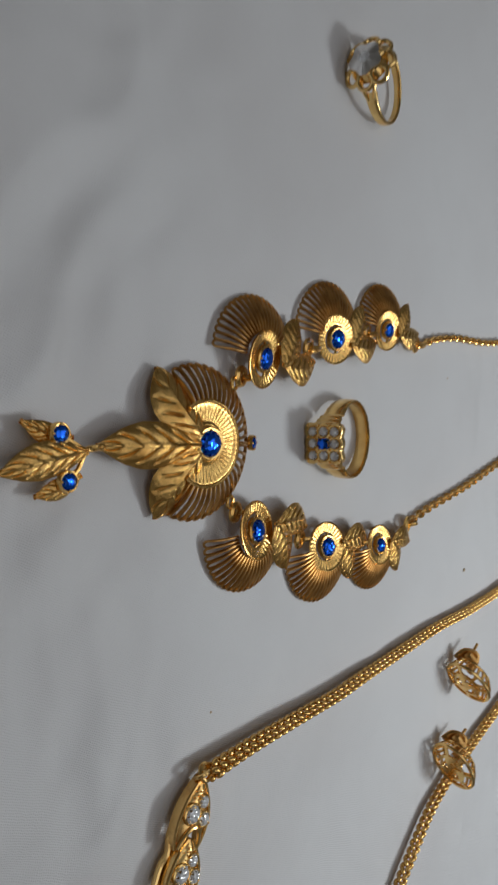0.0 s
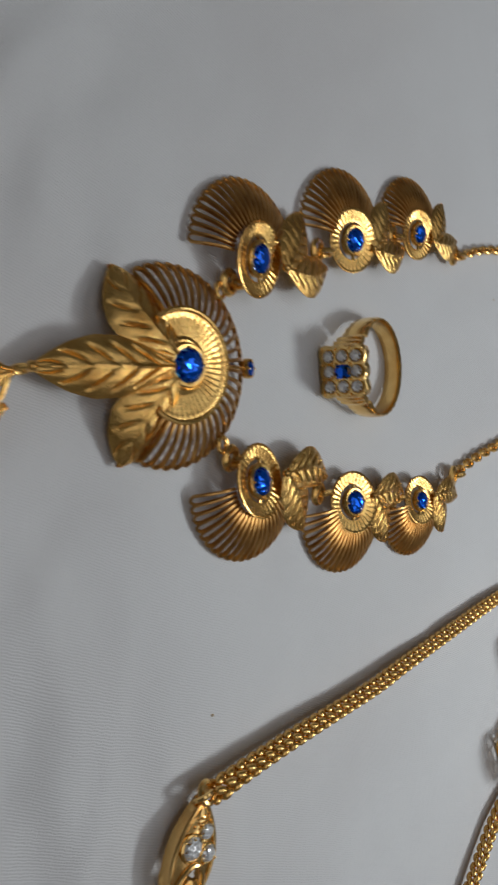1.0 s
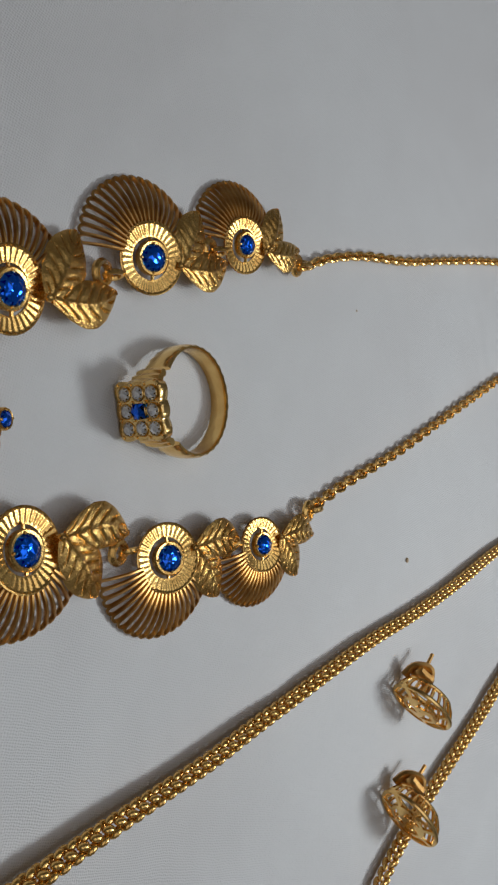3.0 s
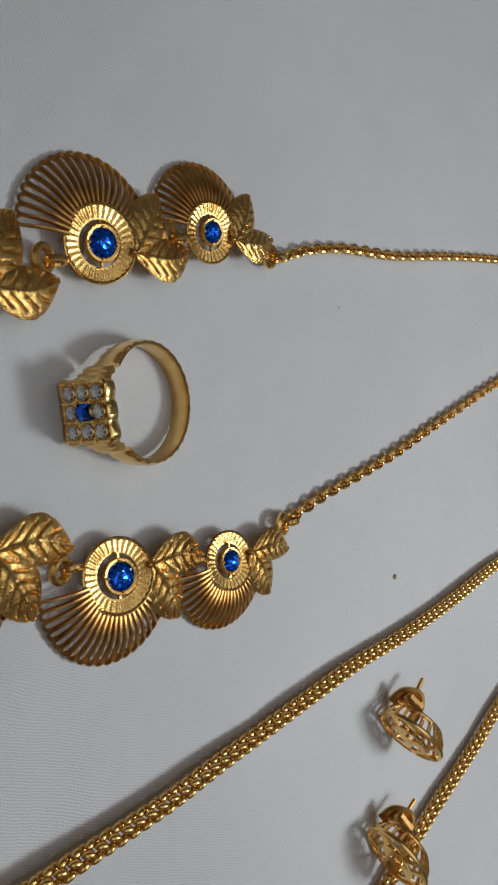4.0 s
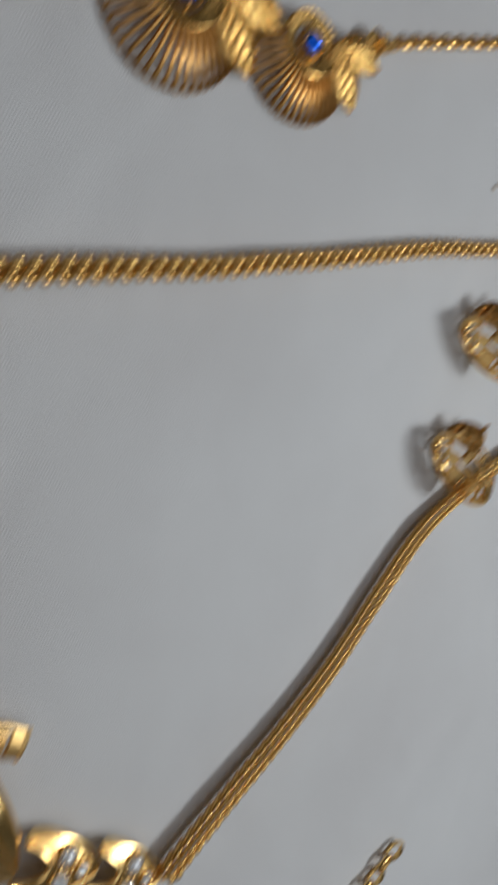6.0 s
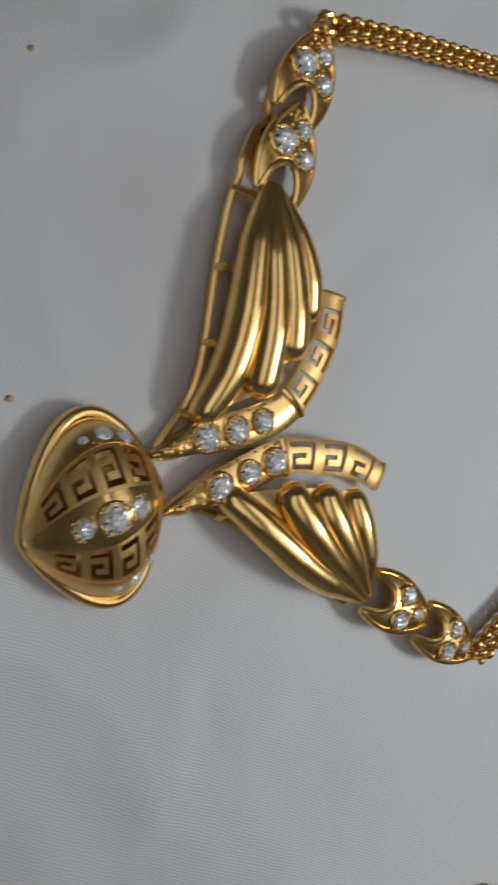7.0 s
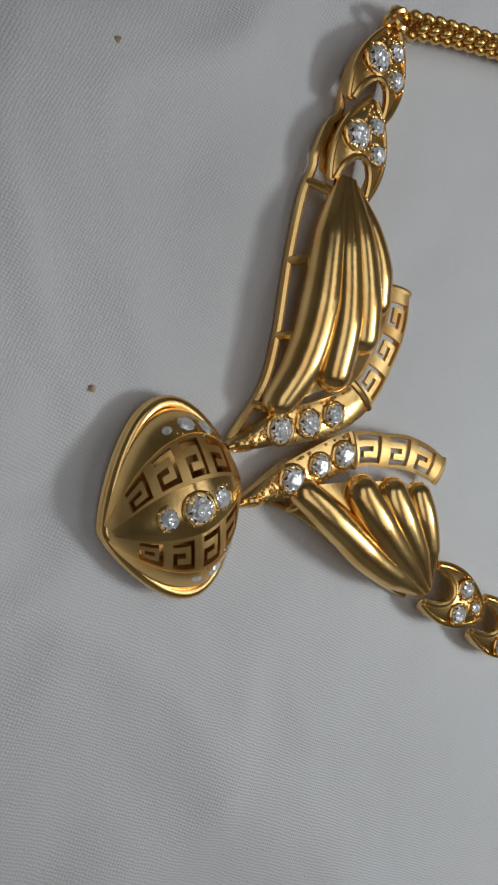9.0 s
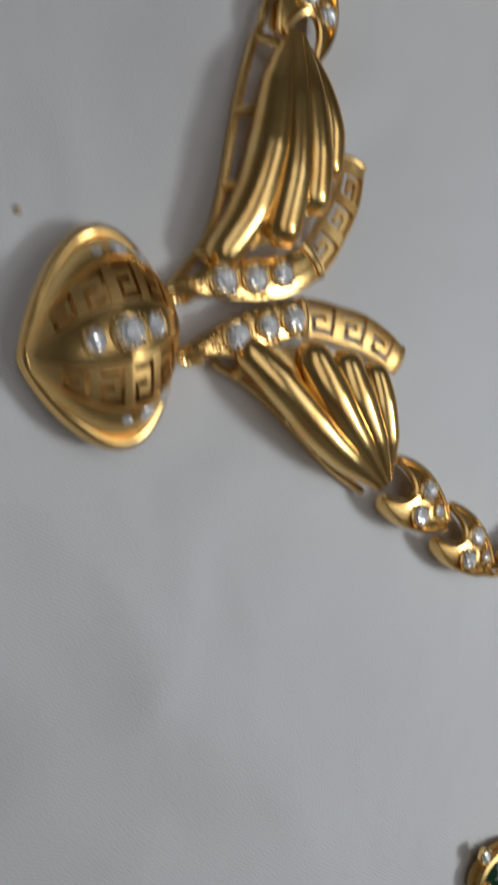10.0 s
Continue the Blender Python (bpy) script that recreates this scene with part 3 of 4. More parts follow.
KEY = ("1111100", "0000100", "1110100", "1000100", "1111100")


def key_hole(along, across):
    """Whether a point of a key pattern, repeating each unit along, is an opening."""
    if not 0.1 < across < 0.9:
        return False
    row, col = int((across - 0.1) / 0.8 * 5), int((along % 1) * 7)
    return KEY[min(row, 4)][col] == "1"


def ribbon(points, widths, crown, z_drop=0.0):
    """Surface of a curved band: points along its middle, widths, and how far its middle stands proud."""
    path = smooth_path(points, 0.5)
    n = len(path) - 1
    def at(u, v):
        x = u * n
        i = min(int(x), n - 1)
        p = path[i].lerp(path[i + 1], x - i)
        a, b = path[max(i - 2, 0)], path[min(i + 3, n)]
        d = (b - a).normalized()
        side = Vector((0, 0, 1)).cross(d).normalized()
        k = u * (len(widths) - 1)
        j = min(int(k), len(widths) - 2)
        w = widths[j] + (widths[j + 1] - widths[j]) * (k - j)
        s = 2 * v - 1
        return p + side * (s * w * 0.5) + Vector((0, 0, crown * (1 - s * s) - z_drop))
    return at


def skirt(fn, sides, nu, z_low, thick):
    """Upright walls under the edges of a band, down to a height."""
    s = Shape()
    for v_edge in sides:
        def wall(u, v):
            p = Vector(fn(u, v_edge))
            return (p.x, p.y, p.z + (min(z_low, p.z - 0.2) - p.z) * v * min(1.0, 0.25 + 6 * (1 - u)))
        s.add(*openwork(wall, nu, 4, thick, lambda u, v: False, 1 if v_edge else -1))
    return s


def clear_stone(parent, c, r, turn=None, beads=4, mat=None):
    turn = turn or Matrix.Identity(3)
    c = Vector(c)
    part("seat", lathe([(r * 0.96, -0.6), (r * 1.2, -0.6), (r * 1.2, 0.0), (r * 1.08, 0.14), (r * 0.97, 0.02), (r * 0.96, -0.6)], 20, c, turn), mat or GOLD_RED, parent)
    part("stone", brilliant(r, c + turn @ Vector((0, 0, 0.12)), turn), CLEAR, parent, "clear round cut stone", False)
    for k in range(beads):
        a = 2 * math.pi * (k + 0.5) / beads
        part("claw", ball(c + turn @ Vector((r * 1.12 * math.cos(a), r * 1.12 * math.sin(a), 0.18)), 0.27, 6, 4), mat or GOLD_RED, parent)


def grains(parent, where, n, seed, r=0.28):
    """Small beaded grains sprinkled between the stones."""
    rnd = random.Random(seed)
    s = Shape()
    for _ in range(n):
        s.add(*ball(where(rnd.random(), rnd.random()), r * rnd.uniform(0.7, 1.2), 6, 4))
    part("graining", s, GOLD_RED, parent, "beaded gold grains")


def flute(path, radii, end_round):
    pts = smooth_path(path, 0.6)
    n = len(pts) - 1
    rad = []
    for i in range(n + 1):
        u = i / n
        k = u * (len(radii) - 1)
        j = min(int(k), len(radii) - 2)
        r = radii[j] + (radii[j + 1] - radii[j]) * (k - j)
        if end_round:
            rest = (1 - u) * n * 0.6
            if rest < r:
                r = max(0.05, math.sqrt(max(0.0, r * r - (r - rest) ** 2)))
        rad.append(r)
    return tube(pts, rad, 18, flat=0.95)


def wing(necklace, flutes, rail, struts, label):
    """A fluted wing: a solid web under a row of swelling flutes, and an openwork rail beside it."""
    body = part("wing", flute(*flutes[0]), GOLD_RED, necklace, label)
    for f in flutes[1:]:
        part("flute", flute(*f), GOLD_RED, body)
    lines = [smooth_path(f[0], 0.8) for f in flutes]
    def web(u, v):
        k = v * (len(lines) - 1)
        i = min(int(k), len(lines) - 2)
        def on(line):
            x = u * 0.97 * (len(line) - 1)
            j = min(int(x), len(line) - 2)
            return line[j].lerp(line[j + 1], x - j)
        groove = 0.5 * math.sin(math.pi * (k - i))
        return on(lines[i]).lerp(on(lines[i + 1]), k - i) + Vector((0, 0, 0.7 - groove))
    part("web", sheet(web, 40, 24, 0.8), GOLD_RED, body)
    part("rail", tube(smooth_path(rail, 1.0), 0.62, 8, flat=1.3), GOLD_RED, body)
    for a, b in struts:
        mid = (Vector(a) + Vector(b)) / 2 + Vector((0, 0, 0.3))
        part("strut", tube(smooth_path([a, mid, b], 0.4), 0.72, 8), GOLD_RED, body)
    return body


def key_band(necklace, points, widths, split, stones, mirror, seed):
    """A band whose narrow half carries clear stones and whose wide half is pierced with a key pattern."""
    fn = ribbon(points, widths, 0.5)
    def narrow(u, v):
        return fn(u * split, v)
    def wide(u, v):
        return fn(split + (1 - split) * u, v)
    band = part("key_band", openwork(narrow, 60, 12, 0.9, lambda u, v: False), GOLD_RED, necklace, "gold band of clear stones and pierced key pattern")
    part("key_panel", openwork(wide, 120, 40, 0.7, lambda u, v: 0.06 < u < 0.97 and key_hole((u - 0.06) / 0.91 * 3, v if mirror else 1 - v)), GOLD_SATIN, band, "satin gold panel pierced with a key pattern")
    part("side_wall", skirt(fn, (0.0, 1.0), 70, 1.6, 0.5), GOLD_RED, band)
    ends = [fn(1.0, k / 8) for k in range(9)]
    part("end_bar", tube([p - Vector((0, 0, 0.3)) for p in ends], 0.55, 8), GOLD_SATIN, band)
    cross = [fn(split, k / 8) for k in range(9)]
    part("collar", tube([p - Vector((0, 0, 0.05)) for p in cross], 0.6, 8), GOLD_RED, band)
    for c, r in stones:
        clear_stone(band, c, r)
    grains(band, lambda a, b: Vector(fn(split * (0.08 + 0.3 * a), 0.2 + 0.6 * b)) + Vector((0, 0, 0.05)), 40, seed)
    grains(band, lambda a, b: Vector(fn(split * (0.3 + 0.68 * a), 0.08 if b < 0.5 else 0.92)) + Vector((0, 0, 0.05)), 44, seed + 1, 0.26)
    return band


def leaf_link(necklace, apex, base, width, z, stones, seed):
    """A pointed link with a round bite at its base, set with three clear stones."""
    a, b = Vector((*apex, 0)), Vector((*base, 0))
    d = (b - a).normalized()
    n = Vector((-d.y, d.x, 0))
    length = (b - a).length
    def half(u):
        return 0.5 * width * math.sin(math.pi * min(1, 0.03 + 0.68 * u)) ** 0.85 * (1 - 0.12 * u)
    def at(u, v):
        s = 2 * v - 1
        w = half(u)
        return a + d * (u * length) + n * (s * w) + Vector((0, 0, z + 0.9 * (1 - s * s) * min(1, w / 2) - 1.2 * (u - 0.5) ** 2))
    def bite(u, v):
        x, y = (u - 1.02) * length, (2 * v - 1) * half(u)
        return (x / (0.36 * length)) ** 2 + (y / (0.3 * width)) ** 2 < 1
    link = part("leaf_link", openwork(at, 60, 48, 0.7, bite), GOLD_RED, necklace, "pointed gold link set with three clear stones")
    part("side_wall", skirt(at, (0.0, 1.0), 40, 0.9, 0.45), GOLD_RED, link)
    edge = [at(k / 20, 0.0) for k in range(21)]
    part("edge", tube([p + Vector((0, 0, 0.1)) for p in edge], 0.42, 8), GOLD_RED, link)
    edge = [at(k / 20, 1.0) for k in range(21)]
    part("edge", tube([p + Vector((0, 0, 0.1)) for p in edge], 0.42, 8), GOLD_RED, link)
    for along, across, r in stones:
        w = half(along / length)
        p = at(along / length, 0.5 + 0.5 * across / w)
        clear_stone(link, Vector(p) + Vector((0, 0, 0.2)), r)
    grains(link, lambda x, y: Vector(at(0.1 + 0.5 * x, 0.15 + 0.7 * y)) + Vector((0, 0, 0.1)), 34, seed, 0.25)
    arc = []
    for k in range(17):
        t = math.pi * (k / 16) + math.pi / 2
        u = 1.02 + 0.36 * math.cos(t)
        y = 0.3 * width * math.sin(t)
        u = min(u, 0.985)
        arc.append(Vector(at(u, max(0.02, min(0.98, 0.5 + 0.5 * y / half(u))))) + Vector((0, 0, 0.15)))
    part("bite_rim", tube(arc, 0.5, 8), GOLD_RED, link)
    return link


def heart(necklace):
    ax, up = Vector((0.95, 0.28, 0)).normalized() * 0.96, Vector((-0.40, 0.92, 0)).normalized() * 0.87
    tip = Vector((146.2, -35.0, 0))
    def half(q):
        return 13.1 * max(0.0, math.sin(math.pi * min(1.0, max(0.0, q / 21.4)) ** 1.2)) ** 0.62
    def lift(q):
        if q < 11:
            return max(0.0, q / 11) ** 0.55
        return math.sqrt(max(0.0, 1 - ((q - 11) / 10.4) ** 2))
    def top(p, q, proud=0.0):
        w = max(0.9 * half(q), 0.01)
        k = min(1.0, abs(p) / w)
        z = 1.9 + 6.6 * max(0.0, 1 - k ** 2.0) ** 0.62 * lift(q) + 0.5 * math.exp(-(p / 2.4) ** 2) * lift(q)
        return tip + ax * p + up * q + Vector((0, 0, z + proud))
    def rib(q):
        return 3.1 * math.sin(math.pi * min(1, max(0, (q - 0.2) / 20.6))) ** 0.9
    def cheek(sgn):
        def at(u, v):
            q = 0.4 + 20.2 * u
            return top(sgn * (rib(q) + max(0.0, 0.66 * half(q) - rib(q)) * v), q)
        return at
    def border(sgn):
        def at(u, v):
            q = 0.05 + 21.3 * u
            a = min(max(0.66 * half(q), rib(q)), 0.9 * half(q))
            return top(sgn * (a + (0.9 * half(q) - a) * v), q, 0.12)
        return at
    body = part("heart", openwork(lambda u, v: top((2 * v - 1) * rib(0.3 + 20.4 * u), 0.3 + 20.4 * u, 0.1), 60, 16, 0.7, lambda u, v: False), GOLD_RED, necklace,
                "domed gold heart pierced with a key pattern")
    for sgn in (-1, 1):
        part("cheek", openwork(cheek(sgn), 150, 40, 0.7, lambda u, v: 0.14 < u < 0.93 and key_hole((u - 0.14) / 0.79 * 4, v if sgn > 0 else 1 - v), sgn), GOLD_SATIN, body, "cheek pierced with a key pattern")
        part("border", openwork(border(sgn), 70, 8, 0.7, lambda u, v: False, sgn), GOLD_RED, body)
        part("rib", tube([top(sgn * rib(q), q, 0.2) for q in np.linspace(0.3, 20.6, 26)], 0.48, 8), GOLD_RED, body)
    qs = [21.4 * (0.5 - 0.5 * math.cos(math.pi * k / 30)) for k in range(31)]
    ring = [tip + ax * half(q) + up * q for q in qs] + [tip - ax * half(q) + up * q for q in reversed(qs[1:-1])]
    part("rim", tube([p + Vector((0, 0, 2.0)) for p in ring], 0.95, 10, True), GOLD_RED, body)
    part("back_rim", tube([p + Vector((0, 0, 0.6)) for p in ring], 0.8, 8, True), GOLD_RED, body)
    plate = [(p.x, p.y, 1.3) for p in ring] + [(p.x, p.y, 0.7) for p in ring]
    n = len(ring)
    part("back_plate", (plate, [tuple(range(n)), tuple(range(2 * n - 1, n - 1, -1))] + [(i, (i + 1) % n, n + (i + 1) % n, n + i) for i in range(n)]), GOLD_WIRE, body)
    for r, q in ((1.5, 7.0), (1.95, 11.0), (1.5, 15.0)):
        clear_stone(body, top(0, q, 0.55), r, facing(-up * (11 - q) * 0.06 + Vector((0, 0, 1)), up))
    for sgn in (-1, 1):
        for q, r in ((10.6, 1.2), (13.6, 1.55), (16.6, 1.6), (19.0, 1.2)):
            p = 0.76 * half(q)
            across = top(sgn * (p + 0.4), q) - top(sgn * (p - 0.4), q)
            along = top(sgn * p, q + 0.4) - top(sgn * p, q - 0.4)
            out = across.cross(along)
            clear_stone(body, top(sgn * p, q, 0.3), r, facing(out if out.z > 0 else -out, up))
        grains(body, lambda a, b: top(sgn * half(7 + 12 * a) * (0.68 + 0.2 * b), 7 + 12 * a, 0.25), 18, 40 + sgn, 0.3)
        grains(body, lambda a, b: top(sgn * rib(4 + 14 * a) * (0.75 + 0.15 * b), 4 + 14 * a, 0.25), 12, 50 + sgn, 0.3)
    return body


def necklace_heart():
    neck = thing("necklace", "rose gold necklace with a heart pendant and clear stones", "necklace")
    heart(neck)
    wing(neck, [([(96.2, -3.6, 3.6), (104, -5.6, 4.6), (115, -6.9, 5.0), (123, -8.8, 4.4), (130.6, -12.6, 2.8)], [1.0, 2.5, 3.1, 3.0, 2.2], True),
                ([(96.4, -3.0, 4.0), (105, -3.4, 5.4), (116, -3.2, 5.8), (126.6, -4.2, 4.6)], [1.0, 2.3, 2.9, 2.9], True),
                ([(96.6, -2.5, 4.0), (104, -1.0, 5.2), (113, 0.2, 5.6), (121.0, 1.0, 4.6)], [1.0, 2.2, 2.8, 2.8], True),
                ([(96.8, -2.0, 3.6), (102, 0.6, 4.4), (108, 2.8, 4.8), (115.2, 4.0, 4.0)], [0.9, 2.0, 2.5, 2.3], True)],
         [(134.1, -17.4, 0.6), (126.6, -12.6, 0.5), (119.2, -10.8, 0.5), (108.5, -9.7, 0.5), (99.2, -8.2, 0.6), (94.9, -6.9, 0.9), (93.2, -6.8, 1.0), (88.5, -5.0, 1.0), (86.4, -3.0, 1.0), (82.3, -2.5, 1.0), (78.2, 0.6, 1.0), (74.6, 4.4, 1.2)],
         [((108.5, -9.7, 0.6), (108.2, -7.6, 3.6)), ((119.2, -10.8, 0.6), (118.8, -8.8, 3.6)), ((97, -7.6, 0.9), (98.5, -5, 3.4)), ((129, -14, 0.6), (129.5, -12, 2.4))],
         "fluted gold wing on an openwork frame")
    wing(neck, [([(156.6, 18.4, 3.4), (151.6, 8.0, 4.6), (146, 0.2, 4.8), (142.4, -4.4, 4.2), (139.6, -8.2, 3.0)], [1.0, 2.4, 2.8, 2.6, 2.0], True),
                ([(156.2, 18.8, 3.8), (149.6, 10.6, 5.4), (143.8, 5.0, 5.8), (138.4, 1.0, 4.8)], [1.0, 2.4, 2.9, 2.8], True),
                ([(155.8, 19.2, 3.8), (149.2, 14.0, 5.3), (143.2, 9.8, 5.6), (138.4, 7.4, 4.8)], [1.0, 2.3, 2.8, 2.7], True),
                ([(155.2, 19.6, 3.4), (148.8, 17.6, 4.6), (143.2, 15.4, 4.9), (139.0, 13.8, 4.2)], [0.9, 2.1, 2.4, 2.2], True)],
         [(142.6, -10.0, 0.6), (144.4, -4.6, 0.5), (148.8, 2.6, 0.5), (154.0, 10.0, 0.5), (157.6, 17.0, 0.8)],
         [((148.8, 2.6, 0.6), (147.8, 3.4, 3.2)), ((153.0, 8.6, 0.6), (152.0, 9.4, 3.0)), ((143.6, -7, 0.6), (142.4, -6.0, 2.6))],
         "fluted gold wing on an openwork frame")
    key_band(neck, [(135.0, -18.8, 2.6), (133.7, -15.0, 3.0), (132.0, -10.8, 3.2), (131.0, -6.2, 3.4), (129.6, -2.0, 3.6), (127.6, 1.6, 3.6), (124.8, 4.4, 3.4), (121.0, 6.6, 3.2), (115.6, 9.0, 3.0), (110.0, 10.0, 2.6)],
             [1.0, 3.2, 5.2, 5.4, 5.4, 5.0, 4.8, 4.7, 4.4, 4.0], 0.56, [((132.3, -11.2, 3.9), 1.95), ((131.1, -6.6, 4.1), 1.85), ((129.6, -2.4, 4.3), 1.65)], True, 3)
    key_band(neck, [(142.8, -16.6, 2.6), (141.0, -12.4, 3.0), (138.9, -8.0, 3.3), (136.9, -3.9, 3.5), (135.2, -0.2, 3.6), (134.3, 4.0, 3.6), (134.4, 8.2, 3.5), (134.6, 13.0, 3.2), (135.8, 17.8, 2.8), (137.4, 21.4, 2.4)],
             [1.0, 3.2, 5.2, 5.4, 5.4, 5.2, 5.2, 5.3, 5.0, 4.6], 0.5, [((139.1, -8.6, 4.0), 1.95), ((137.0, -4.1, 4.2), 1.7), ((135.3, 0.0, 4.3), 1.85)], False, 7)
    left = [(4.0, 0.9, 1.35), (6.6, -1.6, 2.0), (7.6, 2.5, 1.5)]
    right = [(3.8, -0.2, 1.0), (6.9, 2.1, 1.6), (7.2, -2.1, 1.55)]
    leaf_link(neck, (72.6, 4.6), (85.8, 0.1), 9.6, 3.4, left, 11)
    leaf_link(neck, (84.0, 1.2), (97.6, -2.2), 9.8, 3.7, left, 12)
    leaf_link(neck, (161.6, 33.4), (155.4, 20.2), 10.0, 3.5, right, 13)
    leaf_link(neck, (168.6, 45.0), (161.4, 32.4), 9.6, 3.2, right, 14)
    for c, way, up in (((71.3, 4.6, 3.0), (0.3, 1, 0), (1, 0.2, 0.5)), ((134.9, -16.4, 1.9), (0, 1, 0), (1, 0, 0.3)), ((142.6, -14.2, 1.9), (0, 1, 0), (1, 0, 0.3)), ((168.9, 45.4, 2.4), (0.3, 1, 0), (1, -0.4, 0.4))):
        part("jump_ring", jump_ring(c, way, up, 1.7, 0.48), GOLD_RED, neck)
    part("end_loop", jump_ring((71.0, 5.4, 3.2), (0, 1, 0), (-0.4, 0.2, 1), 1.7, 0.55), GOLD_RED, neck)
    # woven bead chain, broad at the pendant and finer towards the clasp
    seg = Shape()
    for k in range(6):
        a = 2 * math.pi * k / 6
        v, f = ball((0, 0, 0), 1.0, 10, 6)
        y0, lean = (0.62, 0.55) if k % 2 else (-0.62, -0.55)
        out = Matrix.Rotation(a, 3, "Y")
        grain = Matrix.Rotation(lean, 3, "X")
        for p in v:
            p = grain @ Vector((p[0] * 0.95, p[1] * 1.3, p[2] * 0.8))
            seg.v.append(tuple(out @ Vector((p.x + 1.6, p.y, p.z)) + Vector((0, y0, 0))))
        n = len(seg.v) - len(v)
        seg.f.extend(tuple(i + n for i in face) for face in f)
    one = mesh_of("chain_segment", seg, GOLD)
    left = [(71.5, 6.6, 3.4), (70.9, 9.4, 3.4), (69.3, 20.9, 3.3), (67.7, 36.5, 3.1), (66.1, 54.0, 2.8), (64.4, 65.0, 2.5), (62.7, 77.8, 2.1), (60.4, 92.4, 2.1), (57.9, 109.3, 2.0),
            (56.2, 129.1, 2.0), (52.9, 152.7, 1.9), (48.6, 175.2, 1.9), (47.3, 194.4, 1.8), (48.0, 216.0, 1.8), (49.4, 236.0, 1.8)]
    right = [(168.9, 46.4, 3.0), (167.2, 48.6, 3.0), (159.2, 59.7, 2.8), (150.4, 72.4, 2.5), (140.0, 85.4, 2.2), (127.8, 97.5, 2.2), (116.2, 110.0, 2.1), (108.6, 124.0, 2.1), (103.8, 136.0, 2.0),
             (99.0, 148.5, 2.0), (93.8, 162.3, 2.0), (87.2, 177.6, 1.9), (80.7, 194.5, 1.9), (75.2, 213.3, 1.8), (70.6, 226.0, 1.8), (66.6, 235.0, 1.8)]
    for line in (left, right):
        path = smooth_path(line, 2.5)
        n = len(path) - 1
        for i in range(n):
            d = (path[i + 1] - path[i]).normalized()
            m = Matrix.Translation((path[i] + path[i + 1]) * 0.5 * MM) @ facing(Vector((0, 0, 1)).cross(d).cross(d) * -1, d).to_4x4()
            k = 0.92 - 0.3 * (i / n) ** 0.4
            shared("chain_segment", one, neck, m @ Matrix.Diagonal((k, 1.0, k, 1)))
    clasp = smooth_path([(49.6, 237.4, 1.8), (51.6, 241.6, 1.9), (57.0, 243.0, 2.0), (62.0, 241.6, 2.0), (66.2, 236.4, 1.8)], 1.2)
    part("clasp", tube(clasp, [0.9 + 1.1 * math.sin(math.pi * (i / (len(clasp) - 1)) ** 1.3) for i in range(len(clasp))], 10), GOLD_RED, neck, "polished gold lobster clasp")
    part("jump_ring", jump_ring((49.4, 238.0, 1.8), (0, 1, 0), (1, 0, 0.5), 1.5, 0.45), GOLD_RED, neck)
    return neck


necklace_heart()


# ---- earrings ----
def earring(m):
    """A pierced oval stud: front ring and plate, slotted wall, back ring, clip and post. x long, y short, z to the front."""
    ear = thing("earring", "rose gold oval stud earring with a pierced front", "earring", group="pair of earrings")
    def ring_path(k, z):
        return [m @ Vector((9.4 * k * math.cos(2 * math.pi * i / 40), 6.5 * k * math.sin(2 * math.pi * i / 40), z)) for i in range(40)]
    part("back_ring", tube(ring_path(0.78, -2.4), 0.5, 8, True), GOLD_RED, ear)
    part("front_ring", tube(ring_path(1.0, 2.0), 0.6, 8, True), GOLD_RED, ear)
    for i in range(22):
        a = 2 * math.pi * (i + 0.5) / 22
        line = [m @ Vector((9.4 * k * math.cos(a), 6.5 * k * math.sin(a), z)) for k, z in ((0.78, -2.4), (0.92, -0.4), (1.0, 2.0))]
        part("slat", tube(line, 0.3, 6, flat=1.6), GOLD_RED, ear)
    def plate(u, v):
        a, r = 2 * math.pi * u, 0.02 + 0.96 * v
        return m @ Vector((9.4 * r * math.cos(a), 6.5 * r * math.sin(a), 3.0 - 1.0 * r * r))
    def hole(u, v):
        a, r = 2 * math.pi * u, 0.02 + 0.96 * v
        if r < 0.2:
            return False
        if r < 0.5:
            return math.sin(3 * a + 6 * r) > -0.1
        if r < 0.6:
            return False
        return (u * 7) % 1 > 0.16
    part("front_plate", openwork(plate, 120, 26, 0.6, hole), GOLD_RED, ear, "pierced gold plate with a key pattern")
    part("clip", tube(smooth_path([m @ Vector(q) for q in ((-8.6, -1.4, -2.2), (-8.2, 0.8, -5.6), (-4.4, 2.4, -7.4), (-1.6, 0.4, -4.4), (-0.8, -1.6, -2.4))], 0.8), 1.25, 8, flat=0.7), GOLD_WIRE, ear)
    part("clip_plate", moved(box((-4.6, 0.8, -5.0), 6.4, 5.0, 3.0, bevel=0.9), m), GOLD_WIRE, ear)
    part("post", tube([m @ Vector(q) for q in ((-4.6, 0.6, -3.6), (-4.4, 0.4, -9.0), (-4.3, 0.3, -13.0))], 0.5, 8), GOLD_WIRE, ear)
    part("pin_knob", ball(m @ Vector((-3.2, 2.2, -5.4)), 1.0), GOLD_WIRE, ear)
    return ear


def earring_pose(c, turn):
    z = Vector((0.58, -0.81, 0.02))
    x = Vector((6.75, 5.0, 4.0))
    x = (x - z * x.dot(z) / z.length_squared).normalized()
    z.normalize()
    m = Matrix((x, z.cross(x), z)).transposed().to_4x4()
    return Matrix.Translation(c) @ Matrix.Rotation(radians(turn), 4, "Z") @ m @ Matrix.Scale(0.88, 4)


earring(earring_pose((77.0, 125.2, 6.0), 0))
earring(earring_pose((102.4, 117.4, 6.2), -12))


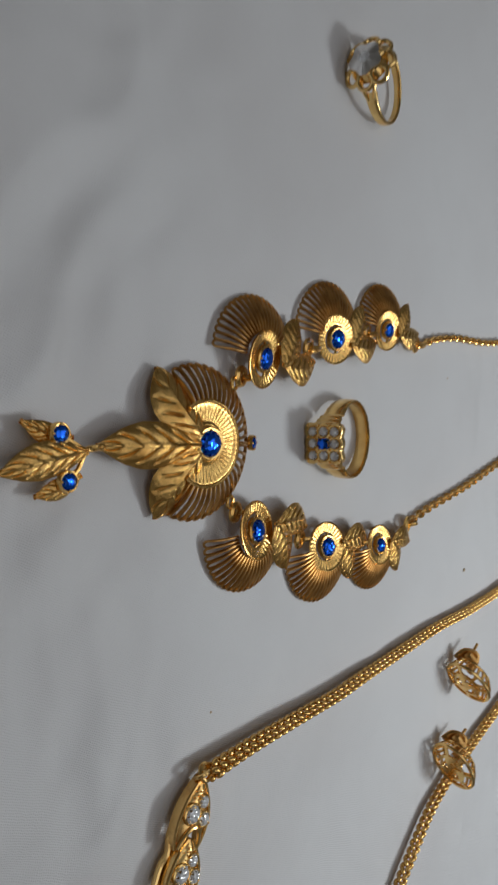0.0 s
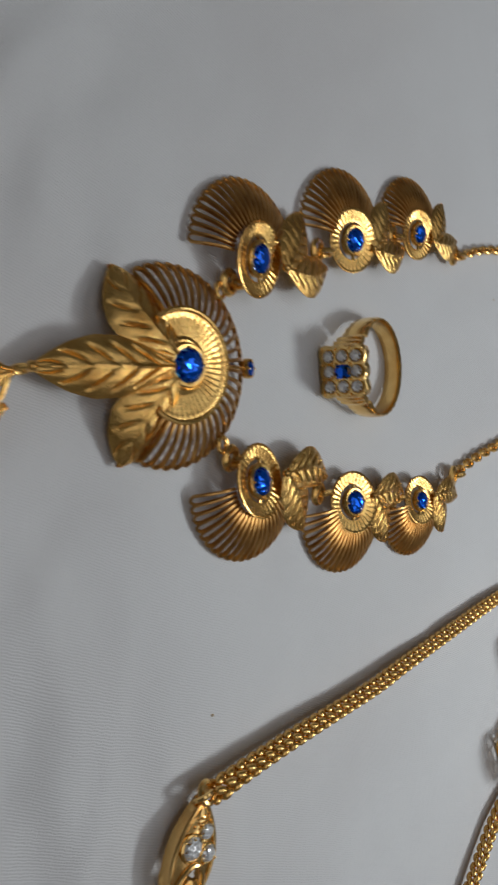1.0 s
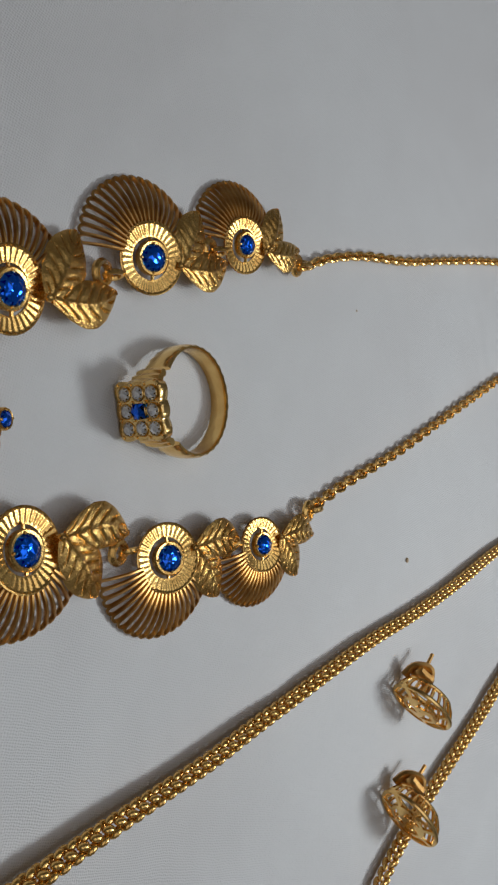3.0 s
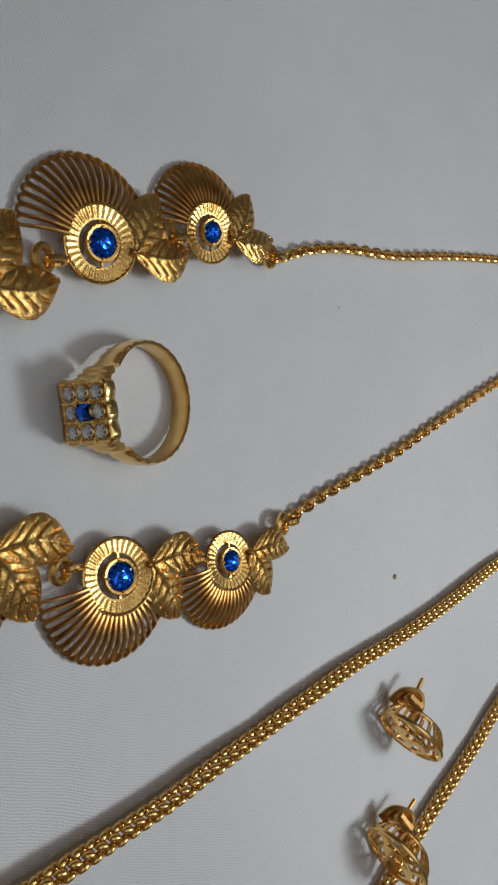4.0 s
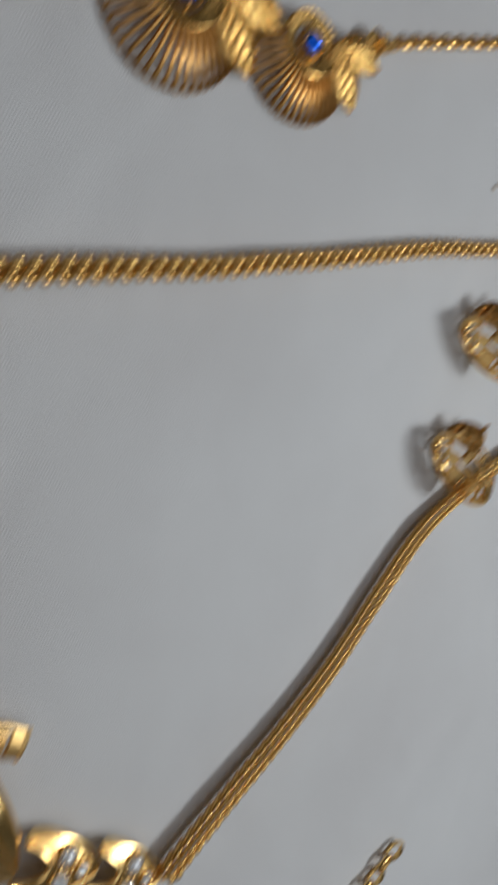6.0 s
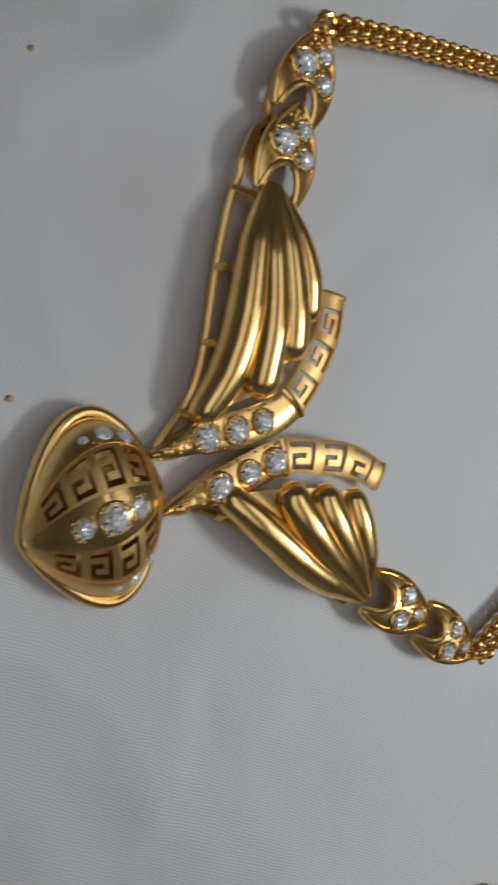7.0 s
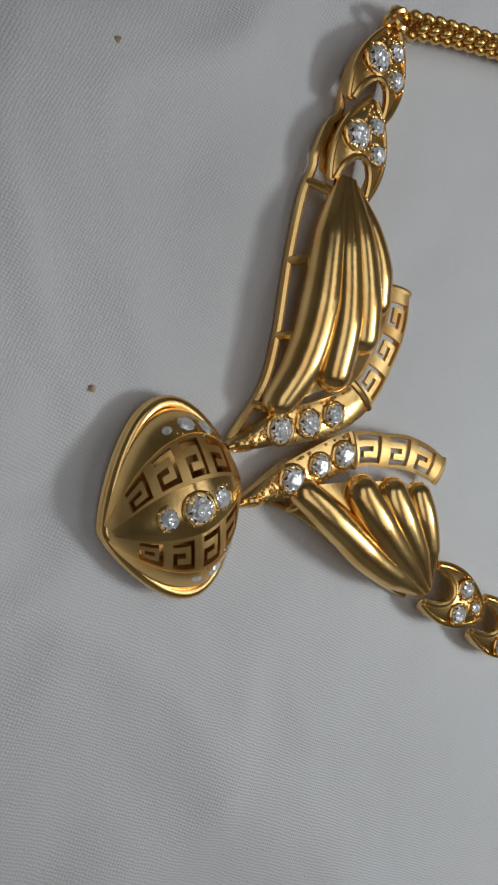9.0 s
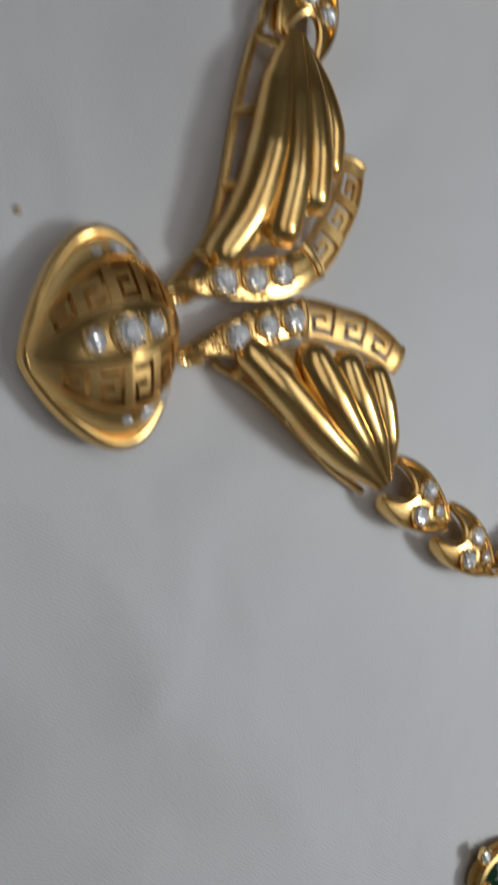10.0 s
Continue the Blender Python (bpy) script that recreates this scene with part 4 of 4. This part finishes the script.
# ---- flower ring ----
def ring_flower():
    ring = thing("finger_ring", "gold ring with a pierced flower head and white gold centre", "ring")
    m = finger_ring_frame((-93.6, 63.2, 3.4), (-0.16, -1), radians(10))
    part("band", moved(band_shape(9.2, 2.0, 3.2, 0.9, 0.0, 38, 322), m), GOLD_PALE, ring)
    turn = m.to_3x3() @ Matrix.Rotation(radians(90), 3, "X")
    c = Vector((0, -12.2, 0))
    for k in range(8):
        a = 2 * math.pi * k / 8
        spot = m @ (c + Vector((5.0 * math.cos(a), 0.9, 5.0 * math.sin(a))))
        tilt = turn @ Matrix.Rotation(0.45, 3, Vector((-math.sin(a), math.cos(a), 0)))
        part("petal", torus(spot, 2.0, 0.6, tilt, 16, 8), GOLD_PALE, ring)
    part("crown", moved(lathe([(4.6, -2.2), (5.0, -2.0), (3.4, 0.2), (2.8, 0.2), (4.6, -2.2)], 32), m @ Matrix.Translation(c) @ Matrix.Rotation(radians(90), 4, "X")), GOLD_PALE, ring)
    def centre(u, v):
        a = 2 * math.pi * u
        r = (3.7 + 0.45 * math.cos(5 * a)) * v
        return m @ (c + Vector((r * math.cos(a), -1.2 + 0.9 * v * v, r * math.sin(a))))
    part("centre", openwork(centre, 48, 8, 0.8, lambda u, v: False), SILVER, ring, "white gold centre")
    part("stone", brilliant(1.9, m @ (c + Vector((0, -1.5, 0))), turn), CLEAR, ring, "small clear stone", False)
    part("stone_collar", moved(torus((0, 0, 0), 2.0, 0.35), m @ Matrix.Translation(c + Vector((0, -1.3, 0))) @ Matrix.Rotation(radians(90), 4, "X")), SILVER, ring)
    for sx in (-1, 1):
        for sz in (-1, 1):
            line = [m @ Vector(q) for q in ((sx * 3.6, -10.6, sz * 2.0), (sx * 5.6, -9.2, sz * 1.6), (sx * 7.2, -6.4, sz * 0.8))]
            part("shoulder", tube(smooth_path(line, 0.6), 0.5, 8), GOLD_PALE, ring)
    return ring


ring_flower()


# ---- bracelet with green stones, seen in part, and a cluster stud ----
def bracelet_green():
    band = thing("bracelet", "gold bracelet with green marquise stones on the cloth", "bracelet")
    def unit(c, way):
        d = Vector((*way, 0)).normalized()
        m = Matrix.Translation(c) @ Matrix((Vector((-d.y, d.x, 0)) * -1, d, Vector((0, 0, 1)))).transposed().to_4x4()
        def eye(k, z):
            return [m @ Vector((3.4 * k * math.sin(2 * math.pi * i / 40) * (0.8 + 0.2 * abs(math.sin(2 * math.pi * i / 40))), 6.4 * k * math.cos(2 * math.pi * i / 40), z)) for i in range(40)]
        frame_ob = part("marquise", tube(eye(1.0, 1.8), 0.8, 8, True), GOLD_RED, band, "gold frame round a green stone")
        part("base", tube(eye(1.08, 0.6), 0.7, 8, True), GOLD_RED, frame_ob)
        def cab(u, v):
            a = 2 * math.pi * u
            return m @ Vector((3.0 * v * math.sin(a), 5.8 * v * math.cos(a), 2.0 + 1.5 * (1 - v * v)))
        part("stone", openwork(cab, 32, 8, 0.8, lambda u, v: False), GREEN, frame_ob, "dark green polished stone")
        for y in (-5.4, 5.4):
            part("claw", ball(m @ Vector((0, y, 2.6)), 0.75), GOLD_RED, frame_ob)
        for sx in (-1, 1):
            clear_stone(frame_ob, m @ Vector((sx * 4.2, -4.6, 2.0)), 1.1)
    unit((201.8, 88.6, 0.4), (-0.5, 1))
    unit((211.4, 74.6, 0.4), (-0.5, 1))
    unit((219.0, 53.6, 0.4), (-0.2, 1))
    for i in range(5):
        c = (197.6 - 1.9 * i, 96.6 + 2.9 * i, 1.5)
        part("link", torus(c, 1.7, 0.55, facing((0.3, 0.2, 1) if i % 2 else (1, 0.6, 0.3), (-0.5, 1, 0)), 16, 8, 1.3), GOLD_RED, band)
    part("link", torus((207.0, 81.4, 1.6), 1.7, 0.55, facing((0.3, 0.2, 1), (-0.3, 1, 0)), 16, 8, 1.2), GOLD_RED, band)


def cluster_stud():
    stud = thing("earring", "gold cluster stud with small clear stones", "earring")
    c = Vector((172, 224, 4.4))
    turn = facing((-0.25, -0.6, 0.75), (0, 1, 0.5))
    part("dome", lathe([(0.05, 1.2), (3.5, 0.9), (7.6, -0.6), (8.4, -1.6), (7.8, -2.2), (0.05, -2.4)], 30, c, turn), GOLD_WIRE, stud)
    for ring, r, n in ((0, 0, 1), (1, 3.1, 6), (2, 6.3, 12)):
        for k in range(n):
            a = 2 * math.pi * k / n
            p = c + turn @ Vector((r * math.cos(a), r * math.sin(a), 1.6 - 0.3 * ring * ring))
            if (k + ring) % 2 == 0:
                clear_stone(stud, p, 1.25, turn)
            else:
                part("bead", ball(p, 1.25), GOLD_RED, stud)
    part("post", tube([c + turn @ Vector((0, 0, -2)), c + turn @ Vector((0, 3, -8))], 0.5, 8), GOLD_RED, stud)


bracelet_green()
cluster_stud()


# ---- crumbs on the cloth ----
def crumb(x, y, r, seed):
    rnd = random.Random(seed)
    v, f = ball((x, y, fold(x, y) + r * 0.25), r, 9, 5, 0.5)
    v = [(p[0] + rnd.uniform(-0.3, 0.3) * r, p[1] + rnd.uniform(-0.3, 0.3) * r, p[2]) for p in v]
    tagged(part("crumb", (v, f), CRUMB), "tiny brown crumb lying on white cloth", "crumb", "crumbs on the cloth")


for i, (x, y, r) in enumerate(((42.8, 129.2, 0.6), (128.6, -36.8, 0.5), (85.6, -36.6, 0.42), (60.2, 10.2, 0.3), (104.0, -60.0, 0.3), (-20, 112, 0.25))):
    crumb(x, y, r, i)
